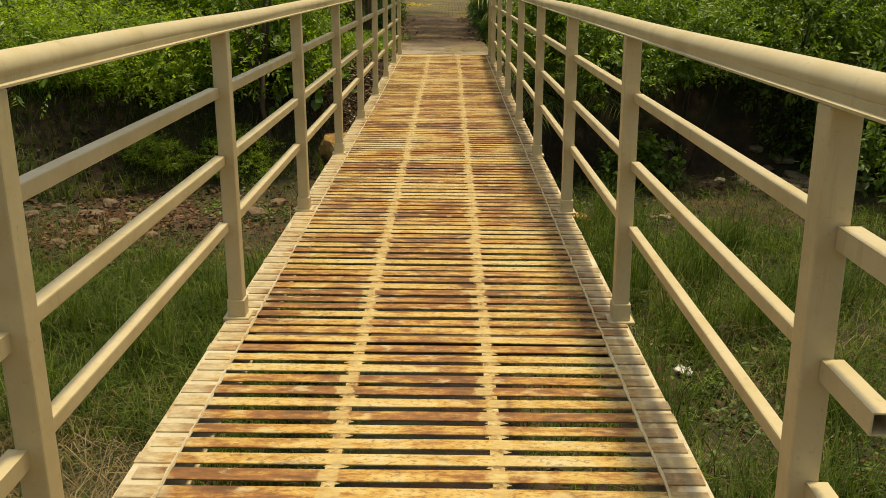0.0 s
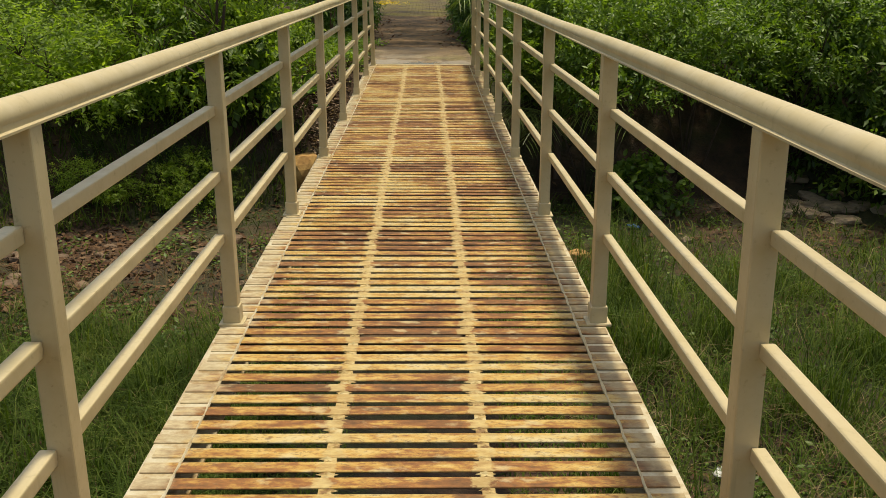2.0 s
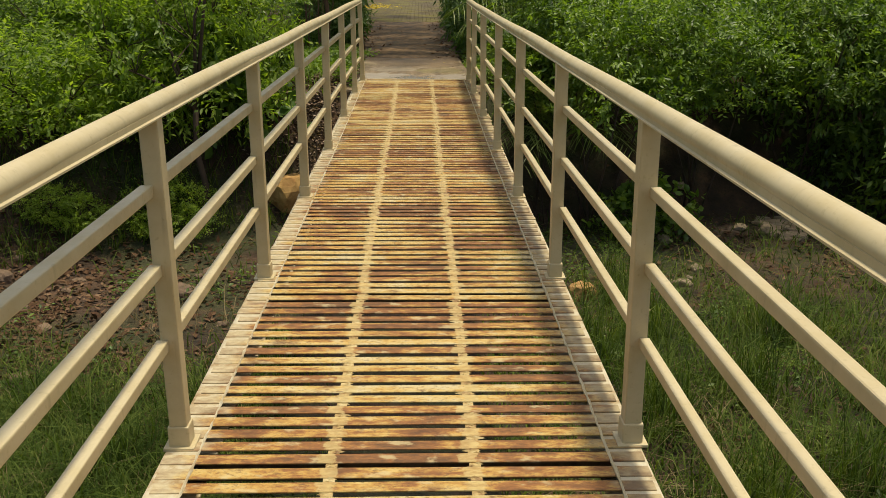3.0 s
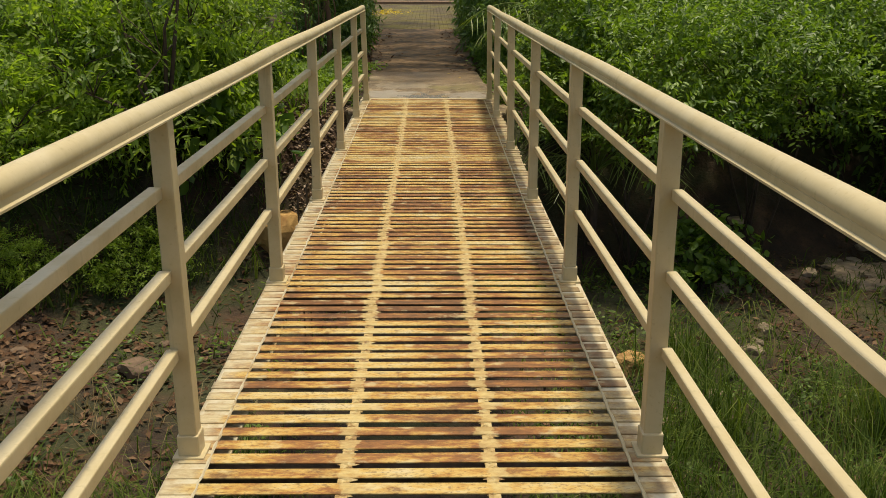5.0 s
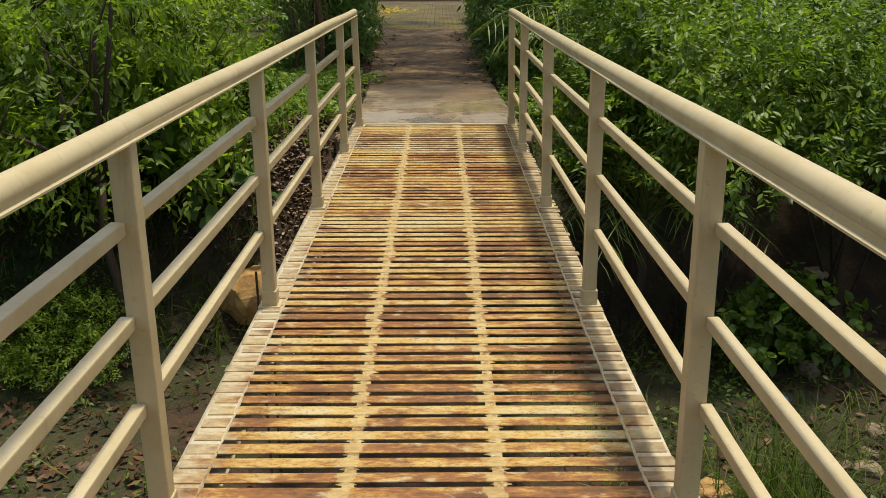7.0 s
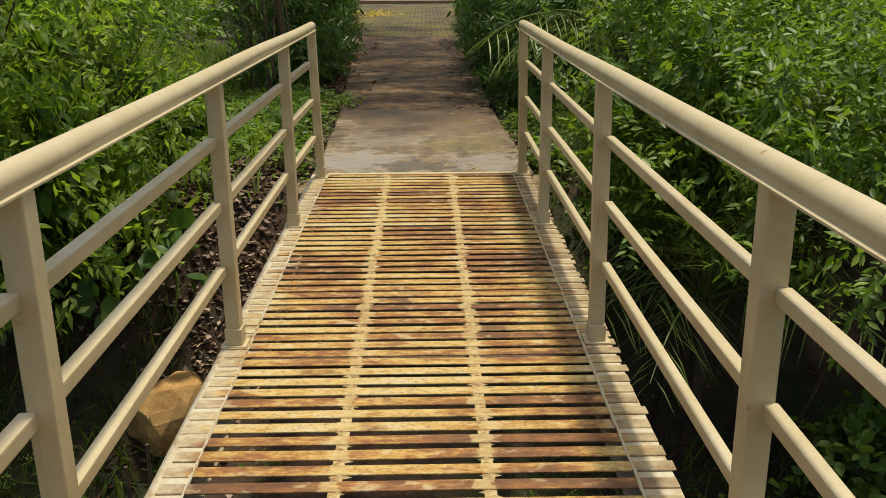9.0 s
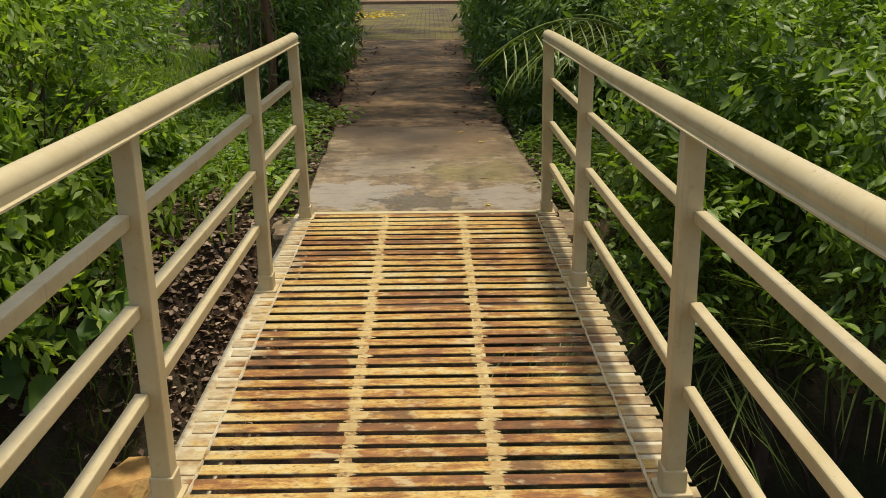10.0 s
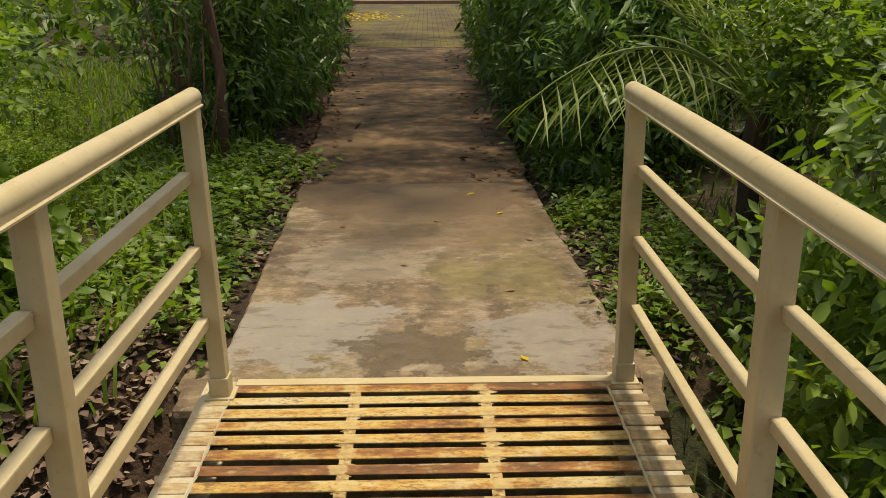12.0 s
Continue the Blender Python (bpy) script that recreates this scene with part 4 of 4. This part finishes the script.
    # flattened dead grass in mats
    spots = [(-1.75, 2.0), (-2.3, 2.5), (-1.5, 1.6), (-2.6, 3.4), (-1.6, 3.1), (1.9, 3.2), (2.6, 4.4), (1.6, 5.4), (2.3, 6.4), (3.2, 5.2)]
    for i, (cx, cy) in enumerate(spots):
        n = 420 if i < 4 else 150
        q = np.column_stack((rng.normal(cx, 0.32, n), rng.normal(cy, 0.26, n)))
        tagged(blades("dead_grass_mat", q, rng.uniform(0.12, 0.42, n), rng.uniform(0.004, 0.008, n), rng.uniform(1.4, 2.3, n), STRAW, rng), "flattened straw-coloured dead grass on the ravine floor", "dry grass", "dead grass mats", "stuff")
    # lawn on the far left bank, and the banks beside the path
    xy = scatter(rng, 34000, -14, -1.2, 8.5, 24, lambda x, y: (y > far(x) + 0.5) & (x < -1.25 - 0.06 * np.maximum(y - 16, 0)))
    n = len(xy)
    tagged(blades("lawn", xy, rng.uniform(0.14, 0.40, n), rng.uniform(0.014, 0.028, n), rng.uniform(0.3, 1.0, n), LEAF_LAWN, rng), "bright green rough grass on the bank", "grass", kind="stuff")
    xy = scatter(rng, 14000, 0.95, 12, 13.2, 28, lambda x, y: y > far(x) + 0.2)
    n = len(xy)
    tagged(blades("bank_grass", xy, rng.uniform(0.08, 0.3, n), rng.uniform(0.008, 0.018, n), rng.uniform(0.3, 1.0, n), GRASS, rng), "rough green grass on the bank", "grass", kind="stuff")


grass_all()


def ground_leaves(name, label, category, seed, spots, n_each, spread, lift, leaf_len, slim, mat, flat=0.3):
    rng = np.random.default_rng(seed)
    P = []
    for (x, y) in spots:
        k = n_each
        P.append(np.column_stack((rng.normal(x, spread, k), rng.normal(y, spread, k), rng.uniform(0.0, lift, k))))
    P = np.concatenate(P)
    on = (P[:, 1] > 16.3) & (P[:, 1] < 27) & (P[:, 0] > -1.0 - 0.047 * (P[:, 1] - 16.3)) & (P[:, 0] < 0.73)
    P = P[on | (np.abs(P[:, 0] + 0.05) > 0.83) | (P[:, 1] < 12.9)]
    on = (P[:, 1] > 16.3) & (P[:, 1] < 27) & (P[:, 0] > -1.0 - 0.047 * (P[:, 1] - 16.3)) & (P[:, 0] < 0.73)
    P[:, 2] = np.where(on, LAND - 0.016 + 0.3 * P[:, 2], P[:, 2] + ground_z(P[:, 0], P[:, 1]) + 0.01)
    n = len(P)
    way = rng.normal(size=(n, 3))
    way[:, 2] *= flat
    ln = leaf_len * rng.uniform(0.5, 1.3, n)
    ob = put_mesh(name, leaves(name, P, way, UP + rng.normal(size=(n, 3)) * flat, ln, ln * slim), mat)
    return tagged(ob, label, category, kind="stuff")


rg = np.random.default_rng(9)
ground_leaves("weeds", "low broad-leaved weeds beside the landing slab", "weeds", 3,
              [(-1.02 - abs(rg.normal()) * 0.7, rg.uniform(13.6, 17.2)) for _ in range(46)], 90, 0.13, 0.22, 0.075, 0.6, LEAF_BRIGHT)
ground_leaves("weeds", "low green weeds along the slab edge", "weeds", 4,
              [(0.92 + abs(rg.normal()) * 0.5, rg.uniform(13.3, 17.5)) for _ in range(60)], 80, 0.12, 0.20, 0.065, 0.5, LEAF_BRIGHT)
ground_leaves("weeds", "scattered low weeds on the ravine floor", "weeds", 6,
              [(rg.uniform(-4.5, -1.0), rg.uniform(6.0, 12.5)) for _ in range(40)] + [(rg.uniform(1.1, 4.0), rg.uniform(2.5, 12.5)) for _ in range(75)], 45, 0.12, 0.16, 0.055, 0.6, LEAF_MID)
ground_leaves("leaf_litter", "pale curled dead leaves on the bank", "leaf litter", 8,
              [(-1.15 - abs(rg.normal()) * 0.6, rg.uniform(12.3, 14.6)) for _ in range(74)] + [(-1.0 - abs(rg.normal()) * 0.25, rg.uniform(14.4, 16.6)) for _ in range(22)] + [(0.92 + abs(rg.normal()) * 0.15, rg.uniform(13.8, 16.6)) for _ in range(16)], 62, 0.16, 0.04, 0.054, 0.7, LITTER)
ground_leaves("leaf_litter", "dead leaves and twigs on the dark ravine floor", "leaf litter", 12,
              [(-1.05 - 0.05 * (q - 17) + rg.normal() * 0.12, q) for q in np.linspace(16.4, 27, 26)] + [(0.74 + rg.normal() * 0.1, q) for q in np.linspace(16.4, 27, 18)]
              + [(rg.uniform(-6.5, -1.2), rg.uniform(3.6, 12.0)) for _ in range(150)] + [(rg.normal(-3.8, 1.0), rg.normal(8.6, 1.1)) for _ in range(110)] + [(rg.uniform(1.0, 6.0), rg.uniform(8.5, 13.0)) for _ in range(60)] + [(rg.uniform(1.0, 5.0), rg.uniform(1.8, 8.5)) for _ in range(70)], 26, 0.25, 0.03, 0.085, 0.5, HUMUS)


def petals():
    rng = np.random.default_rng(15)
    P = np.concatenate((np.column_stack((rng.normal(-1.85, 0.35, 130), rng.normal(37.2, 1.2, 130))), np.column_stack((rng.normal(-1.2, 0.4, 40), rng.normal(37.2, 0.8, 40)))))
    n = len(P)
    P = np.column_stack((P, np.full(n, LAND - 0.008)))
    way = rng.normal(size=(n, 3)) * (1, 1, 0.2)
    tagged(put_mesh("fallen_flowers", leaves("fallen_flowers", P, way, UP + rng.normal(size=(n, 3)) * 0.3, rng.uniform(0.08, 0.16, n), rng.uniform(0.07, 0.13, n)), PETAL), "fallen yellow flowers on the paved walk", "flowers", kind="stuff")
    for x, y, L, mat, lab in ((0.35, 16.0, 0.07, PETAL, "fallen yellow leaf on the path"), (0.50, 15.5, 0.06, PETAL, "fallen yellow leaf on the path"), (0.42, 13.30, 0.06, PETAL, "fallen yellow leaf on the concrete landing"),
                              (-0.12, 14.5, 0.05, LITTER, "small dead leaf on the concrete landing"), (0.45, 14.1, 0.06, LITTER, "small dead leaf on the concrete landing"), (-0.5, 15.2, 0.05, LITTER, "small dead leaf on the concrete landing"),
                              (0.1, 15.3, 0.05, LITTER, "small dead leaf on the concrete landing"), (0.2, 17.6, 0.07, LITTER, "small dead leaf on the path"), (0.62, 14.9, 0.05, LITTER, "small dead leaf on the concrete landing")):
        way = np.array([(rng.normal(), rng.normal(), 0.05)])
        me = leaves("fallen_leaf", np.array([(x, y, LAND - 0.006 if y < 16.3 else LAND - 0.016)]), way, np.array([(0.1, 0.1, 1.0)]), np.array([L]), np.array([L * 0.6]), 0.05)
        tagged(put_mesh("fallen_leaf", me, mat), lab, "leaf", "fallen leaves")


petals()


# ---- stones and scraps ----
def stone(name, label, x, y, size, mat, seed, squash=0.65, dz=0.0, group=""):
    bm = bmesh.new()
    bmesh.ops.create_icosphere(bm, subdivisions=3, radius=1.0)
    o = Vector((seed * 3.1, seed * 1.7, 0))
    for v in bm.verts:
        c = v.co.copy()
        q = 1 + 0.34 * noise.noise(c * 1.1 + o) + 0.15 * noise.noise(c * 3.3 + o) + 0.07 * noise.noise(c * 8.0 + o)
        v.co = Vector((c.x, c.y, c.z)) * q
        for ax in range(3):
            v.co[ax] = max(-0.86, min(0.86, v.co[ax]))
        v.co = Vector((v.co.x * size, v.co.y * size * 0.8, v.co.z * size * squash))
    ob = part(name, bm, mat, smooth=False)
    ob.matrix_basis = pose(x, y, float(ground_z(x, y)) + size * squash * 0.35 + dz, 0, 0, seed * 47 % 360)
    return tagged(ob, label, "stone", group)


stone("stone", "ochre squared stone lying on the bank", -1.67, 11.98, 0.30, OCHRE, 1, 0.95, 0.02)
stone("stone", "brown weathered block on the ravine floor", -2.35, 9.0, 0.2, BROWN, 3, 0.5)
stone("stone", "rounded brown stone on the ravine floor", 1.8, 9.4, 0.17, OCHRE, 4, 0.8)
rs = random.Random(21)
for i in range(42):
    x, y = rs.gauss(5.3, 0.6), rs.gauss(12.0, 0.4)
    stone("stone", "grey-brown rubble stone heaped on the far bank", x, y, rs.uniform(0.09, 0.22), TAN, 10 + i, 0.36, 0.0, "rubble stones")
for i in range(30):
    x, y = rs.gauss(-3.9, 1.0), rs.gauss(8.9, 1.1)
    stone("stone", "small stone half sunk in dark soil", x, y, rs.uniform(0.05, 0.14), BROWN, 60 + i, 0.6, -0.01, "ravine stones")
for i in range(10):
    x, y = rs.uniform(1.3, 3.6), rs.uniform(6.5, 11.5)
    stone("stone", "small stone among the grass", x, y, rs.uniform(0.05, 0.12), GREY, 90 + i, 0.6, -0.01, "ravine stones")


def scrap(name, label, x, y, s, mat, seed):
    bm = bmesh.new()
    bmesh.ops.create_grid(bm, x_segments=9, y_segments=9, size=s)
    for v in bm.verts:
        v.co.z = s * 0.6 * noise.noise(v.co * (2.2 / s) + Vector((seed, 0, 0)))
        v.co.x += s * 0.3 * noise.noise(v.co * (1.5 / s) + Vector((0, seed, 0)))
    ob = part(name, bm, mat, smooth=True)
    md = ob.modifiers.new("thick", "SOLIDIFY")
    md.thickness = 0.003
    ob.matrix_basis = pose(x, y, float(ground_z(x, y)) + 0.05, 8, 5, seed * 50)
    tagged(ob, label, "litter")


scrap("plastic_scrap", "crumpled white plastic scrap in the grass", 2.05, 4.84, 0.07, WHITE_SCRAP, 1)
scrap("plastic_scrap", "crumpled blue plastic scrap in the grass", 2.78, 10.85, 0.07, BLUE_SCRAP, 2)


def rod(x, y, top, lean):
    bm = bmesh.new()
    z0 = float(ground_z(x, y)) - 0.1
    tube(bm, [(x, y, z0), (x + lean * 0.4, y, (z0 + top) / 2), (x + lean, y, top)], [0.008, 0.008, 0.008], 8)
    tagged(part("steel_rod", bm, DARK), "thin rusty steel rod standing in the soil beside the bridge", "rod", "steel rods")


rod(-1.02, 9.62, -0.20, 0.01)
rod(-1.07, 9.58, -0.27, -0.015)


# ---- far woods ----
def far_woods():
    rng = np.random.default_rng(99)
    ang = rng.uniform(0, 2 * np.pi, 4200)
    rad = rng.uniform(17, 42, 4200)
    c = np.column_stack((rad * np.cos(ang), 8 + rad * np.sin(ang)))
    ok = ~((c[:, 0] > -3.4) & (c[:, 0] < 2.7) & (c[:, 1] < 49) & (c[:, 1] > -30)) & ~((c[:, 0] < -4) & (c[:, 0] > -14) & (c[:, 1] < 21) & (c[:, 1] > 10))
    c = c[ok]
    h = 1.2 + 3.6 * smooth01((np.hypot(c[:, 0], c[:, 1] - 8) - 17) / 18) * rng.uniform(0.5, 1.2, len(c))
    k = 13
    n = len(c)
    o = np.repeat(np.column_stack((c, np.zeros(n))), k, 0)
    o[:, :2] += rng.normal(size=(n * k, 2)) * 0.8
    o[:, 2] = rng.uniform(0, 1, n * k) * np.repeat(h, k) - 0.2
    way = rng.normal(size=(n * k, 3)) + UP * 0.2
    ln = rng.uniform(0.26, 0.58, n * k)
    tagged(put_mesh("far_woods", leaves("far_woods", o, way, UP + rng.normal(size=(n * k, 3)) * 0.5, ln, ln * 0.55), LEAF_MID), "dense green woods around the ravine", "woods", kind="stuff")


far_woods()
